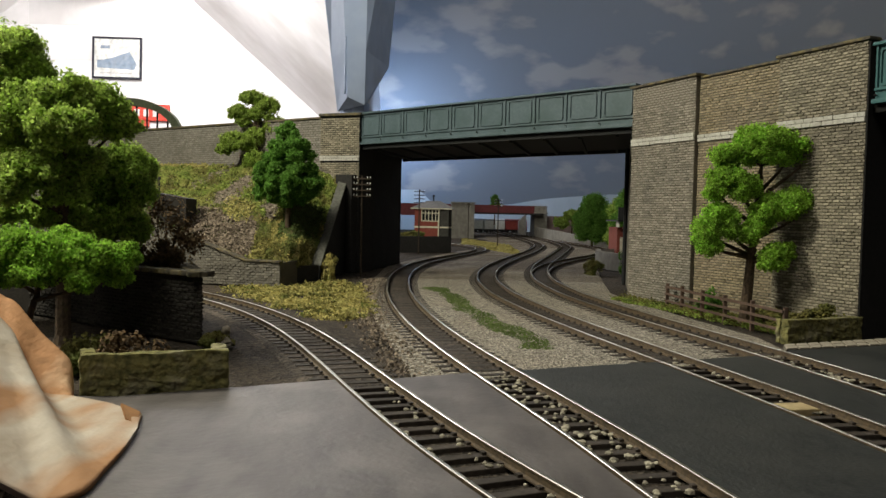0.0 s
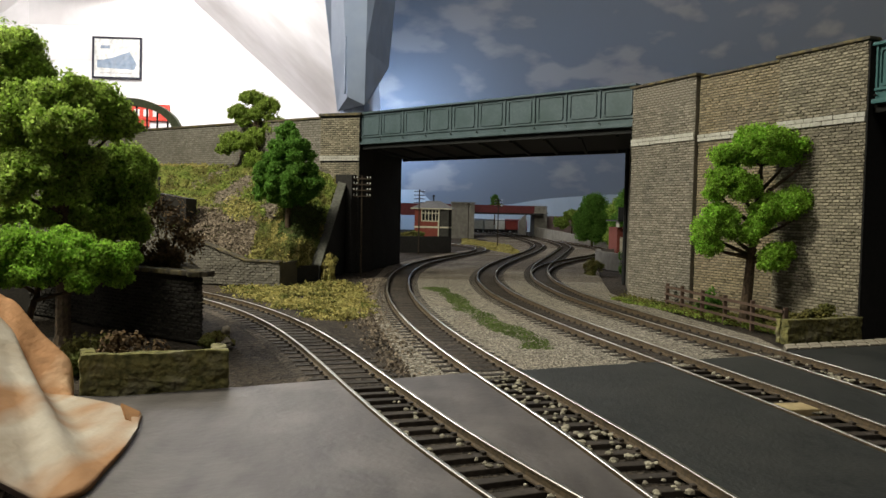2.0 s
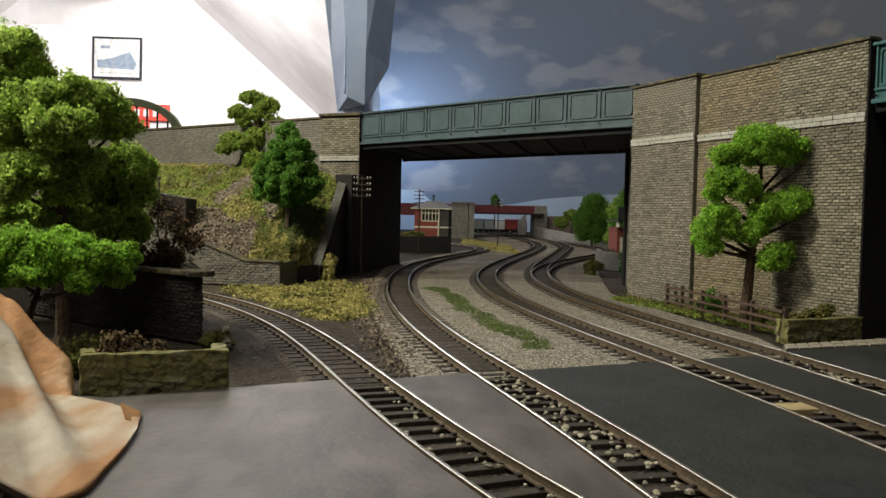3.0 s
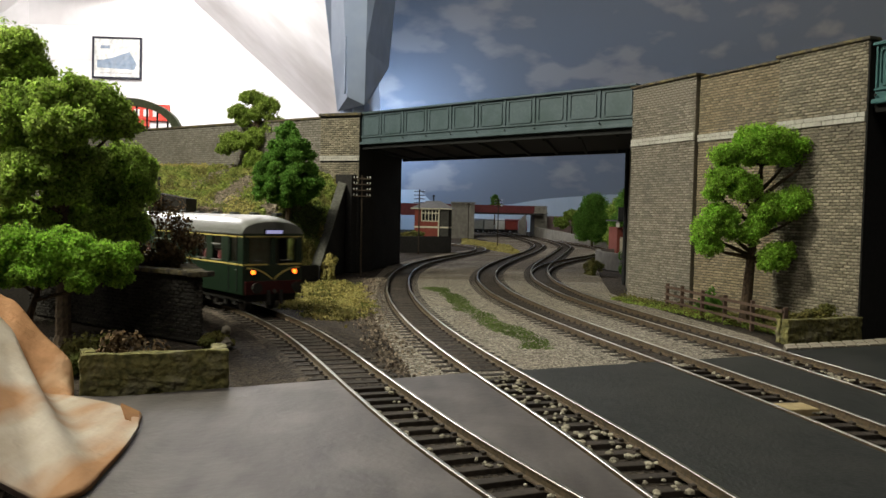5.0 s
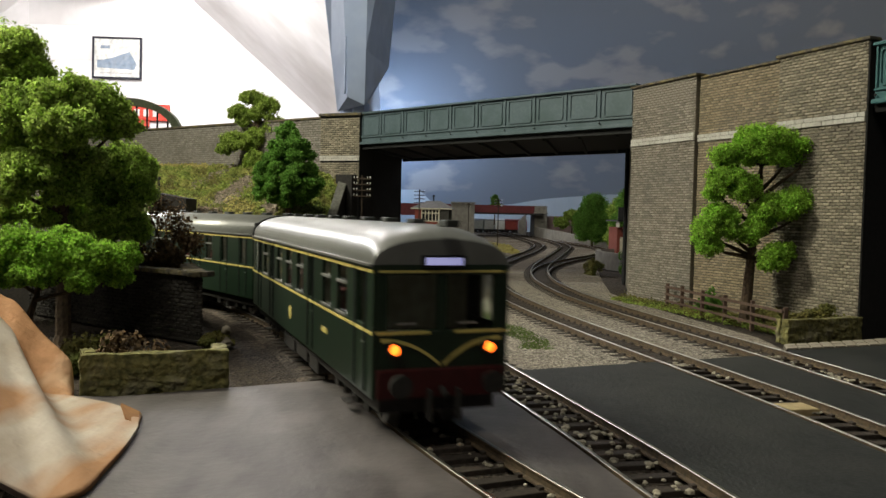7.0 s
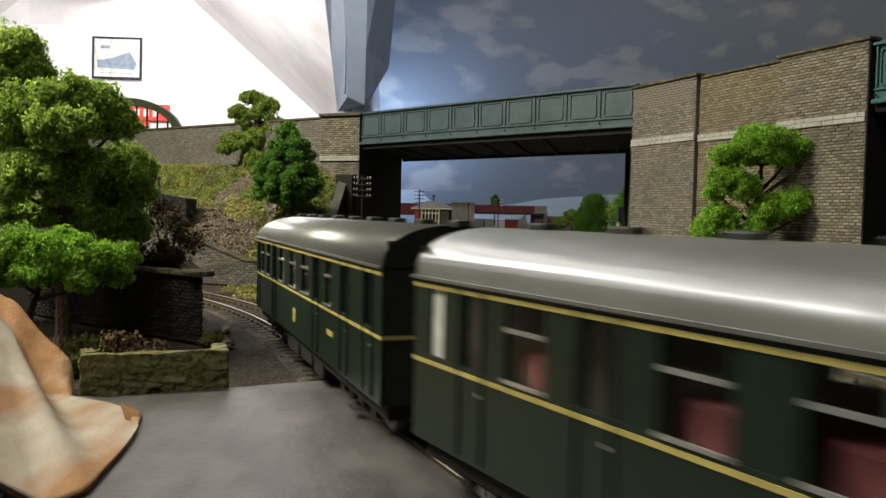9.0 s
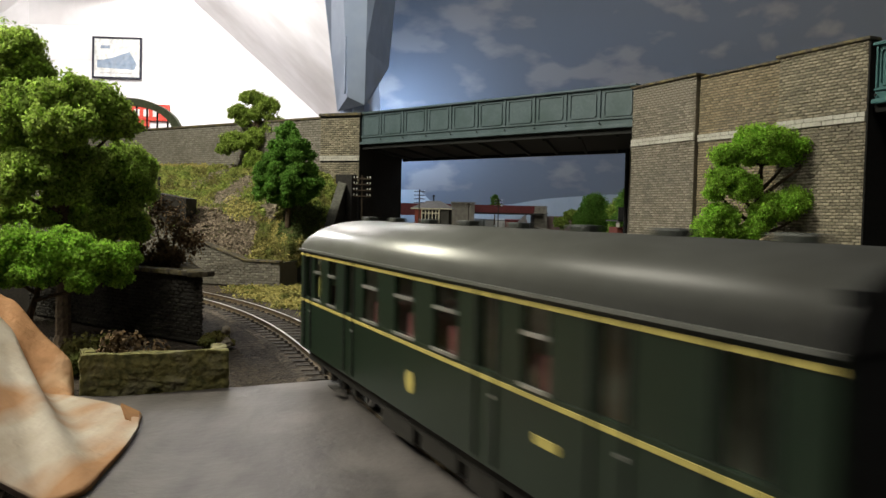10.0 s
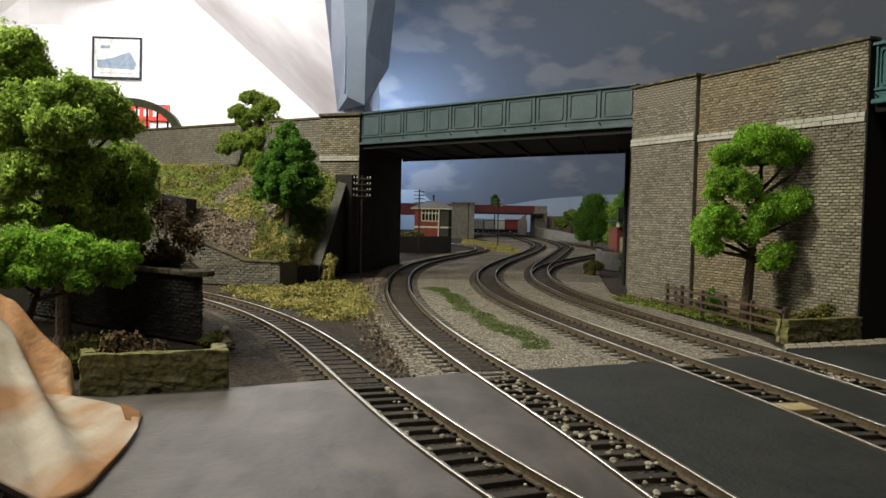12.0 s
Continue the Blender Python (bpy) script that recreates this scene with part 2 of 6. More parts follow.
def prism(poly, z0, z1, bm=None, bevel=0.0):
    """A footprint polygon raised from z0 to z1; z1 may be a list."""
    bm = bm or bmesh.new()
    tops = z1 if isinstance(z1, (list, tuple)) else [z1] * len(poly)
    lo = [bm.verts.new((x, y, z0)) for x, y in poly]
    hi = [bm.verts.new((x, y, z)) for (x, y), z in zip(poly, tops)]
    bm.faces.new(lo[::-1]), bm.faces.new(hi)
    k = len(poly)
    es = []
    for i in range(k):
        bm.faces.new((lo[i], lo[(i + 1) % k], hi[(i + 1) % k], hi[i]))
    bmesh.ops.recalc_face_normals(bm, faces=bm.faces[:])
    if bevel:
        bmesh.ops.bevel(bm, geom=bm.edges[:], offset=bevel, segments=2, affect="EDGES")
    return bm


def frame_of(p0, p1):
    """Origin at p0, x along p0-p1, y into the wall (to the left of the way), z up."""
    d = Vector((p1[0] - p0[0], p1[1] - p0[1], 0))
    return Matrix.Translation((p0[0], p0[1], 0)) @ Matrix.Rotation(math.atan2(d.y, d.x), 4, "Z"), d.length


def soup(name, verts, faces, material, parent=None, label="", smooth=False):
    me = bpy.data.meshes.new(name)
    me.from_pydata(verts, [], faces)
    if smooth:
        me.shade_smooth()
    return part_mesh(name, me, material, parent, label)


def cubes(items):
    """Many chamfered slabs x0, x1, z0, z1 whose faces stand at y = -d, as vertices and faces."""
    vs, fs = [], []
    for x0, x1, z0, z1, d in items:
        k = len(vs)
        c = min(0.0003, (z1 - z0) * 0.2)
        vs += [(x0, 0.0002, z0), (x1, 0.0002, z0), (x1, 0.0002, z1), (x0, 0.0002, z1),
               (x0 + c, -d, z0 + c), (x1 - c, -d, z0 + c), (x1 - c, -d, z1 - c), (x0 + c, -d, z1 - c)]
        fs += [(k, k + 1, k + 5, k + 4), (k + 1, k + 2, k + 6, k + 5), (k + 2, k + 3, k + 7, k + 6), (k + 3, k, k + 4, k + 7), (k + 4, k + 5, k + 6, k + 7)]
    return vs, fs


def bricklay(parent, p0, p1, z0, z1, material, course=0.00165, length=0.0041, proud=0.00045, top=None, singles=0, piece=None, seed=1, name="brickwork"):
    """Courses of bricks on the face from p0 to p1; the first singles of them are objects of their own."""
    rnd = random.Random(seed)
    m, width = frame_of(p0, p1)
    items = []
    rows = int((z1 - z0) / course)
    for r in range(rows):
        z = z0 + r * course
        x = -length * 0.5 * (r % 2)
        while x < width:
            a, b = max(x, 0) + 0.00012, min(x + length, width) - 0.00012
            if b - a > 0.0006 and (top is None or z + course < top((a + b) / 2 / width)):
                items.append((a, b, z + 0.00012 + rnd.uniform(-1, 1) * 0.00006, z + course - 0.00012, proud * rnd.uniform(0.35, 1.6)))
            x += length
    if singles:
        vs, fs = cubes([(-length / 2 + 0.00012, length / 2 - 0.00012, 0.00012, course - 0.00012, proud)])
        me = bpy.data.meshes.new("brick")
        me.from_pydata(vs, [], fs)
        me.materials.append(piece)
        full = [i for i in items if i[1] - i[0] > length * 0.9]
        mine = full[-singles:]
        for a, b, za, zb, d in mine:
            ob = part_mesh("brick", me, piece, parent)
            ob.matrix_basis = m @ Matrix.Translation(((a + b) / 2, rnd.uniform(-0.0001, 0.0001), za))
        gone = set(mine)
        items = [i for i in items if i not in gone]
    vs, fs = cubes(items)
    ob = soup(name, vs, fs, material, parent)
    ob.matrix_basis = m
    ob["kind"] = "stuff"
    return ob


def leaves(centre, radii, count, size, rnd, shell=0.45):
    """Leaf flecks gathered in puffs over a clump."""
    vs, fs = [], []
    puffs = []
    for _ in range(28):
        d = Vector((rnd.gauss(0, 1), rnd.gauss(0, 1), rnd.gauss(0.15, 1))).normalized()
        puffs.append((d * rnd.uniform(0.45, 1.02), rnd.uniform(0.24, 0.44)))
    c, rr = Vector(centre), Vector(radii)
    for _ in range(count):
        o, pr = rnd.choice(puffs)
        d = Vector((rnd.gauss(0, 1), rnd.gauss(0, 1), rnd.gauss(0, 1))).normalized()
        q = o + d * pr * (shell + (1 - shell) * rnd.random() ** 0.5) * rnd.uniform(0.85, 1.12)
        p = c + Vector((q.x * rr.x, q.y * rr.y, q.z * rr.z))
        nrm = (d + o * 0.4 + Vector((rnd.gauss(0, 0.45), rnd.gauss(0, 0.45), rnd.gauss(0.25, 0.45)))).normalized()
        t = nrm.orthogonal().normalized()
        t.rotate(Matrix.Rotation(rnd.uniform(0, 6.3), 3, nrm))
        b = nrm.cross(t)
        s = size * rnd.uniform(0.6, 1.4)
        k = len(vs)
        vs += [p - t * s, p - b * s * 0.7 + nrm * s * 0.2, p + t * s, p + b * s * 0.7]
        fs.append((k, k + 1, k + 2, k + 3))
    return vs, fs


_bm = bmesh.new()
bmesh.ops.create_icosphere(_bm, subdivisions=2, radius=1)
BALL_V = np.array([v.co[:] for v in _bm.verts])
BALL_F = np.array([[v.index for v in f.verts] for f in _bm.faces])
_bm.free()


def foliage(clumps, size, density, seed, puff=(0.34, 0.5)):
    """Crown of foam-like puffs: each clump (centre, radii) is covered with small lumpy balls, and each ball with flecks."""
    rng = np.random.default_rng(seed)
    vs, fs, k = [], [], 0
    for c, r in clumps:
        c, r = np.array(c), np.array(r)
        small = float(r.min())
        mean = small * (puff[0] + puff[1]) / 2
        count = int(min(70, 5.0 * (r[0] * r[1] + r[0] * r[2] + r[1] * r[2]) / 3 / mean ** 2)) + 3
        d = rng.normal(size=(count, 3)) + (0, 0, 0.25)
        d /= np.linalg.norm(d, axis=1)[:, None]
        centres = c + d * rng.uniform(0.45, 0.92, (count, 1)) * r
        for o in centres:
            pr = small * rng.uniform(*puff)
            ball = BALL_V * pr * 0.5 * rng.uniform(0.75, 1.2, (len(BALL_V), 1)) + o
            vs.append(ball)
            fs += (BALL_F + k).tolist()
            k += len(ball)
            m = int(density * 1.35 * 12.6 * pr * pr / (1.4 * size * size)) + 6
            n = rng.normal(size=(m, 3))
            n /= np.linalg.norm(n, axis=1)[:, None]
            p = o + n * pr * (0.55 + 0.9 * rng.random((m, 1)) ** 1.5)
            n = n + rng.normal(scale=0.75, size=(m, 3))
            n /= np.linalg.norm(n, axis=1)[:, None]
            t = np.cross(n, rng.normal(size=(m, 3)))
            t /= np.linalg.norm(t, axis=1)[:, None]
            b = np.cross(n, t) * 0.7
            z = size * rng.uniform(0.55, 1.35, (m, 1))
            vs.append(np.stack([p - t * z, p - b * z + n * z * 0.2, p + t * z, p + b * z], axis=1).reshape(-1, 3))
            fs += (np.arange(m * 4).reshape(m, 4) + k).tolist()
            k += m * 4
    return np.concatenate(vs).tolist(), fs


def tree(name, base, height, clumps, leaf, label, trunk_r=0.0025, leaf_size=0.0011, density=1.0, seed=1, trunk_top=0.6, category="tree", lean=(0.0, 0.0), fork_at=0.55, puff=(0.34, 0.5)):
    """Trunk, a limb to each clump and a crown. clumps: offset from the base, half width and half height (or all three radii)."""
    rnd = random.Random(seed)
    t = thing(name, label, category, base)
    clumps = [(c[:3], (c[3], c[3] * 0.8, c[4])) if len(c) == 5 else c for c in clumps]
    bm = bmesh.new()
    top = Vector((lean[0], lean[1], height * trunk_top))
    fork = Vector((lean[0] * 0.5 + rnd.uniform(-1, 1) * 0.001, lean[1] * 0.5, height * trunk_top * fork_at))
    cyl(bm, (0, 0, -0.001), (0, 0, 0.003), trunk_r * 1.6, trunk_r * 1.1, 9)
    cyl(bm, (0, 0, 0.002), fork, trunk_r * 1.1, trunk_r * 0.8, 9)
    cyl(bm, fork, top, trunk_r * 0.75, trunk_r * 0.35, 8)
    part("trunk", bm, BARK, t)
    for c, r in clumps:
        c = Vector(c)
        bm = bmesh.new()
        start = fork.lerp(top, min(1, max(0, (c.z * 0.75 - fork.z) / max(1e-6, top.z - fork.z))))
        mid = start.lerp(c, 0.55) + Vector((rnd.uniform(-1, 1), rnd.uniform(-1, 1), -rnd.random())) * 0.002
        cyl(bm, start, mid, trunk_r * 0.42, trunk_r * 0.28, 6)
        cyl(bm, mid, c, trunk_r * 0.28, trunk_r * 0.1, 6)
        for _ in range(5):
            e = c + Vector([rnd.uniform(-0.7, 0.7) * v for v in r])
            cyl(bm, mid.lerp(c, 0.5), e, trunk_r * 0.16, trunk_r * 0.05, 4)
        part("limb", bm, BARK, t)
    vs, fs = foliage(clumps, leaf_size, density, seed, puff)
    soup("crown", vs, fs, leaf, t)
    return t


def scatter(name, inside, bounds, count, size, height, material, label, ground=0.0, seed=1, category="vegetation"):
    """Low tufts strewn over a patch of ground where inside(x, y) holds."""
    rnd = random.Random(seed)
    vs, fs = [], []
    x0, x1, y0, y1 = bounds
    tries = 0
    while len(fs) < count and tries < count * 12:
        tries += 1
        x, y = rnd.uniform(x0, x1), rnd.uniform(y0, y1)
        if not inside(x, y):
            continue
        g = ground(x, y) if callable(ground) else ground
        lump = 0.5 + 0.9 * max(0, noise.noise((x * 120, y * 120, seed)))
        p = Vector((x, y, g + rnd.random() * height * lump))
        nrm = Vector((rnd.gauss(0, 0.7), rnd.gauss(-0.2, 0.7), 0.7)).normalized()
        t = nrm.orthogonal().normalized()
        t.rotate(Matrix.Rotation(rnd.uniform(0, 6.3), 3, nrm))
        b = nrm.cross(t)
        s = size * rnd.uniform(0.5, 1.4)
        q = len(vs)
        vs += [p - t * s, p - b * s * 0.7, p + t * s, p + b * s * 0.7]
        fs.append((q, q + 1, q + 2, q + 3))
    return tagged(soup(name, vs, fs, material), label, category, kind="stuff")


def slope_bar(root, m, w, y0, y1, za, zb, t, material, label=""):
    """A coping bar from (0, za) to (w, zb)."""
    bm = bmesh.new()
    box(bm, 0, 1, y0, y1, 0, t)
    for v in bm.verts:
        u = v.co.x
        v.co = Vector((u * w, v.co.y, v.co.z + za + (zb - za) * u))
    bmesh.ops.bevel(bm, geom=bm.edges[:], offset=t * 0.15, segments=1, affect="EDGES")
    ob = part("coping", bm, material, root, label)
    ob.matrix_basis = m
    return ob


# ---------- tracks ----------
RAIL = 0.0032
TRACKS = {
    "a": [(-1.6, .665), (-1.3, .664), (-1.0, .662), (-.8, .66), (-.6, .655), (-.45, .648), (-.34, .632), (-.27, .61), (-.215, .5805),
          (-.1808, .55), (-.1379, .5), (-.104, .45), (-.0772, .4), (-.0554, .35), (-.0365, .3), (-.0186, .25), (.0004, .2), (.0226, .15),
          (.0475, .1), (.075, .05), (.105, 0), (.138, -.05), (.174, -.1), (.255, -.2), (.35, -.3), (.56, -.5), (.79, -.7), (1.04, -.9)],
    "b": [(.121, -.15), (.094, -.03), (.0712, .07), (.0502, .16), (.0412, .2), (.0285, .25), (.0157, .3), (.0039, .35), (-.0065, .4), (-.0152, .45),
          (-.0224, .5), (-.028, .55), (-.0322, .6), (-.0366, .7), (-.0349, .8), (-.0255, .9), (-.0067, 1.0), (.0185, 1.1), (.043, 1.2),
          (.06, 1.3), (.055, 1.42), (.01, 1.52), (-.1, 1.6)],
    "c": [(.165, -.15), (.148, -.03), (.133, .07), (.1212, .16), (.1155, .2), (.1062, .25), (.0953, .3), (.0839, .35), (.0727, .4), (.0623, .45),
          (.0534, .5), (.0464, .55), (.0415, .6), (.0385, .7), (.0446, .8), (.0583, .9), (.0774, 1.0), (.099, 1.1), (.121, 1.2), (.151, 1.35),
          (.175, 1.5), (.19, 1.7), (.19, 2.0), (.17, 2.4), (.1, 2.8)],
    "d": [(.165, .02), (.1635, .1), (.1605, .16), (.1575, .2), (.1515, .25), (.1435, .3), (.1345, .35), (.1241, .4), (.1138, .45), (.1046, .5),
          (.0972, .55), (.0919, .6), (.0886, .7), (.0947, .8), (.1085, .9), (.1272, 1.0), (.148, 1.1), (.1685, 1.2), (.198, 1.35), (.225, 1.5),
          (.24, 1.7), (.24, 2.0), (.22, 2.4), (.15, 2.8)],
    "e": [(.0886, .71), (.0955, .8), (.115, .9), (.146, 1.0), (.185, 1.1), (.226, 1.2), (.262, 1.32), (.28, 1.45), (.275, 1.6), (.26, 1.9)],
}


def smooth_line(pts, n=10):
    p = np.array(pts)
    q = np.vstack([2 * p[0] - p[1], p, 2 * p[-1] - p[-2]])
    out = []
    for i in range(1, len(q) - 2):
        a, b, c, d = q[i - 1:i + 3]
        for t in np.arange(n) / n:
            out.append(0.5 * (2 * b + (c - a) * t + (2 * a - 5 * b + 4 * c - d) * t * t + (3 * b - a - 3 * c + d) * t ** 3))
    out.append(p[-1])
    return np.array(out)


class Line:
    def __init__(self, pts):
        self.c = smooth_line(pts)
        self.s = np.r_[0, np.cumsum(np.linalg.norm(np.diff(self.c, axis=0), axis=1))]
        self.length = float(self.s[-1])

    def at(self, s):
        return Vector((float(np.interp(s, self.s, self.c[:, 0])), float(np.interp(s, self.s, self.c[:, 1])), 0))

    def way(self, s):
        return (self.at(s + 0.004) - self.at(s - 0.004)).normalized()


LINES = {k: Line(v) for k, v in TRACKS.items()}


def ribbon(line, profile, s0=0.0, s1=None, step=0.012):
    """Sweeps a profile of (side, z) along the line."""
    s1 = line.length if s1 is None else s1
    n = max(2, int((s1 - s0) / step))
    vs, fs, k = [], [], len(profile)
    for i in range(n + 1):
        s = s0 + (s1 - s0) * i / n
        p, w = line.at(s), line.way(s)
        side = Vector((w.y, -w.x, 0))
        vs += [p + side * a + Vector((0, 0, z)) for a, z in profile]
    for i in range(n):
        for j in range(k - 1):
            a = i * k + j
            fs.append((a, a + 1, a + k + 1, a + k))
    return vs, fs


# far edge of the road over the tracks
def edge_far(x):
    return 0.2803 + 0.41 * x


SLEEPER_ME = bpy.data.meshes.new("sleeper")
_bm = boxed(-0.0155, 0.0155, -0.0017, 0.0017, -0.0012, 0.0005, None, 0.0003)
for _x in (-0.00825, 0.00825):
    for _s in (-1, 1):
        box(_bm, _x + _s * 0.0014 - 0.0006, _x + _s * 0.0014 + 0.0006, -0.0008, 0.0008, 0.0003, 0.0012)
_bm.to_mesh(SLEEPER_ME)
_bm.free()
SLEEPER_ME.materials.append(SLEEPER)
PITCH = 0.0089


def build_track(key, label, near):
    line = LINES[key]
    t = thing("railway_track", label, "railway track", group="tracks")
    w0, z0 = (0.0175, 0.0001) if key == "a" else (0.0100, 0.00028)
    runs = [(s, key == "a") for s in np.arange(0, line.length, 0.01)]
    away = [s for s, _ in runs if line.at(s).y > edge_far(line.at(s).x) + 0.004 or abs(line.at(s).x) > 0.3 and line.at(s).y > 0]
    over = [s for s, _ in runs if line.at(s).y <= edge_far(line.at(s).x) + 0.004 and s not in away]
    # in the road crossing, a dark strip paints the shade of the sleeper gaps
    for run, wide, z in ((away, w0, z0), (over, 0.0080, -0.0008)):
        if len(run) > 2:
            vs, fs = ribbon(line, [(-wide - 0.0015, z - 0.0008), (-wide, z), (0.0, z + 0.0001), (wide, z), (wide + 0.0015, z - 0.0008)], run[0], run[-1] + 0.008)
            soup("track_bed", vs, fs, TRACKBED, t, "dark oily ballast under the sleepers, painting the gap shade in the crossing", True)
    for side in (-1, 1):
        c = side * 0.00825
        w = 0.00055
        vs, fs = ribbon(line, [(c - w * 1.8, 0.0004), (c - w * 1.8, 0.0008), (c - w * 0.5, 0.0011), (c - w * 0.5, RAIL - 0.0008), (c - w, RAIL - 0.0006), (c - w, RAIL - 0.00015)])
        v2, f2 = ribbon(line, [(c + w, RAIL - 0.00015), (c + w, RAIL - 0.0006), (c + w * 0.5, RAIL - 0.0008), (c + w * 0.5, 0.0011), (c + w * 1.8, 0.0008), (c + w * 1.8, 0.0004)])
        k = len(vs)
        rail = soup("rail", vs + v2, fs + [tuple(i + k for i in f) for f in f2], RAILSIDE, t, "rust-sided rail")
        vs, fs = ribbon(line, [(c - w, RAIL - 0.00015), (c - w * 0.7, RAIL), (c + w * 0.7, RAIL), (c + w, RAIL - 0.00015)])
        soup("rail_head", vs, fs, RAILTOP, rail, "bright worn running surface")
    s = 0.0
    fv, ff = [], []
    base = [v.co.copy() for v in SLEEPER_ME.vertices]
    polys = [tuple(p.vertices) for p in SLEEPER_ME.polygons]
    while s < line.length:
        p, w = line.at(s), line.way(s)
        m = Matrix.Translation(p) @ Matrix.Rotation(math.atan2(w.y, w.x) - math.pi / 2, 4, "Z")
        if near[0] < p.y < near[1] and abs(p.x) < 0.25:
            ob = part_mesh("sleeper", SLEEPER_ME, SLEEPER, t)
            ob.matrix_basis = m
        else:
            k = len(fv)
            fv += [m @ v for v in base]
            ff += [tuple(i + k for i in q) for q in polys]
        s += PITCH
    if fv:
        ob = soup("sleeper_run", fv, ff, SLEEPERS, t)
        ob["kind"] = "stuff"
    return t


def ground_sheet(name, poly, z, material, label, category, thick=0.02):
    return tagged(part(name, prism(poly, z - thick, z), material), label, category, kind="structure")


# baseboard with the brown scenic ground
tagged(part("ground", prism([(-1.75, -0.02), (-0.125, 0.235), (-0.0905, 0.232), (-0.055, 0.10), (-0.05, -0.05), (0.2, -1.0), (1.35, -1.0), (1.35, 3.3), (-1.75, 3.3)], -0.03, -0.0009), EARTH),
       "brown cinder and earth scatter over the layout board", "ground", kind="structure")
# grey ballast fan round the three through lines
BALL_NEAR = [(-0.058, 0.72), (-0.052, 0.60), (-0.0455, 0.52), (-0.036, 0.44), (-0.022, 0.36), (-0.008, 0.2775), (0.06, 0.3045), (0.14, 0.3373),
             (0.152, 0.345), (0.156, 0.40), (0.146, 0.46), (0.132, 0.55), (0.128, 0.62), (0.142, 0.72)]
BALL_FAR = [(-0.060, 0.721), (0.142, 0.721), (0.17, 0.9), (0.25, 1.1), (0.33, 1.35), (0.3, 1.9), (0.16, 2.6), (0.0, 2.6), (0.1, 1.9), (0.09, 1.5), (0.02, 1.25), (-0.03, 1.05), (-0.060, 0.9)]
tagged(part("ballast_bed", prism(BALL_NEAR, -0.02, 0.0002), BALLAST), "grey granular ballast spread between the running lines", "ballast", kind="structure")
# browner ballast, with the bridge's shade darkened into its colour
tagged(part("ballast_bed", prism(BALL_FAR, -0.02, 0.0002), mat("brown_shaded_ballast", (0.20, 0.165, 0.125), (0.075, 0.062, 0.05), 900, 0.95, bump=1.0, bscale=800, dist=0.0012, kind="voronoi", big=14, c=(0.24, 0.215, 0.175))),
       "stained brown ballast beyond the bridge, also darkened for the bridge's shade", "ballast", kind="structure")

build_track("a", "single curved track with bright rail tops and dark sleepers", (0.12, 0.42))
build_track("b", "curved running track in grey ballast", (0.14, 0.56))
build_track("c", "long curved running track in grey ballast", (0.18, 0.62))
build_track("d", "outer curved running track beside the brick wall", (0.25, 0.62))
build_track("e", "siding track splitting off at a turnout", (9, 9))


# ---------- road over the tracks ----------
def edge_near(x):
    return 0.1405 + 0.215 * x


def road_panel(label, left, right, material, x_min=None, x_max=None, near=None, steps=14):
    """A road slab between two rails (or a straight side), level with the rail tops."""
    near = near or edge_near

    def side(line, off, fixed):
        out = []
        if line is None:
            return [(fixed, near(fixed)), (fixed, edge_far(fixed))]
        for s in np.linspace(0, line.length, 900):
            p, w = line.at(s), line.way(s)
            q = p + Vector((-w.y, w.x, 0)) * off * (1 if w.y > 0 else -1)
            if near(q.x) <= q.y <= edge_far(q.x):
                out.append((q.x, q.y))
        out.sort(key=lambda v: v[1])
        k = max(1, len(out) // steps)
        return out[::k] + [out[-1]]
    a = side(left, -0.0094, x_min)
    b = side(right, 0.0094, x_max)
    return tagged(part("road", prism(a + b[::-1], -0.004, RAIL - 0.0006), material), label, "road", kind="structure")


far_left = [(-0.116, 0.2345), (-0.0940, 0.2360), (-0.065, 0.2510), (-0.0350, 0.2665)]
la = [LINES["a"].at(s) + Vector((LINES["a"].way(s).y, -LINES["a"].way(s).x, 0)) * 0.0094 for s in np.linspace(1.4, 2.4, 200)]
la = [(p.x, p.y) for p in la if -0.03 < p.y < 0.2665][::5]
tagged(part("road", prism(far_left + la + [(-0.04, -0.03), (-0.062, 0.10), (-0.084, 0.216)], -0.004, RAIL - 0.0006), ROAD),
       "grey painted board roadway, scuffed and slightly glossy", "road", kind="structure")
road_panel("narrow grey road strip between two tracks", LINES["a"], LINES["b"], ROAD, near=lambda x: 0.128)
road_panel("wide dark tarmac panel between two tracks", LINES["b"], LINES["c"], ROADDARK)
road_panel("dark tarmac panel between the outer tracks", LINES["c"], LINES["d"], ROADDARK, near=lambda x: 0.12)
tagged(part("road", prism([(0.1505, 0.318), (0.1630, 0.24), (0.1720, 0.12), (0.6, 0.12), (0.6, 0.5), (0.40, 0.4490), (0.2300, 0.3790), (0.1485, 0.3482), (0.1470, 0.338)], -0.004, RAIL - 0.0006), ROADDARK),
       "dark tarmac road running off under the second bridge", "road", kind="structure")
pave = tagged(thing("pavement", "buff paving slabs along the road edge", "pavement"), kind="structure")
FA, FB, BA, BB = Vector((0.1480, 0.3490, 0)), Vector((0.2300, 0.3800, 0)), Vector((0.1520, 0.3615, 0)), Vector((0.2360, 0.3985, 0))
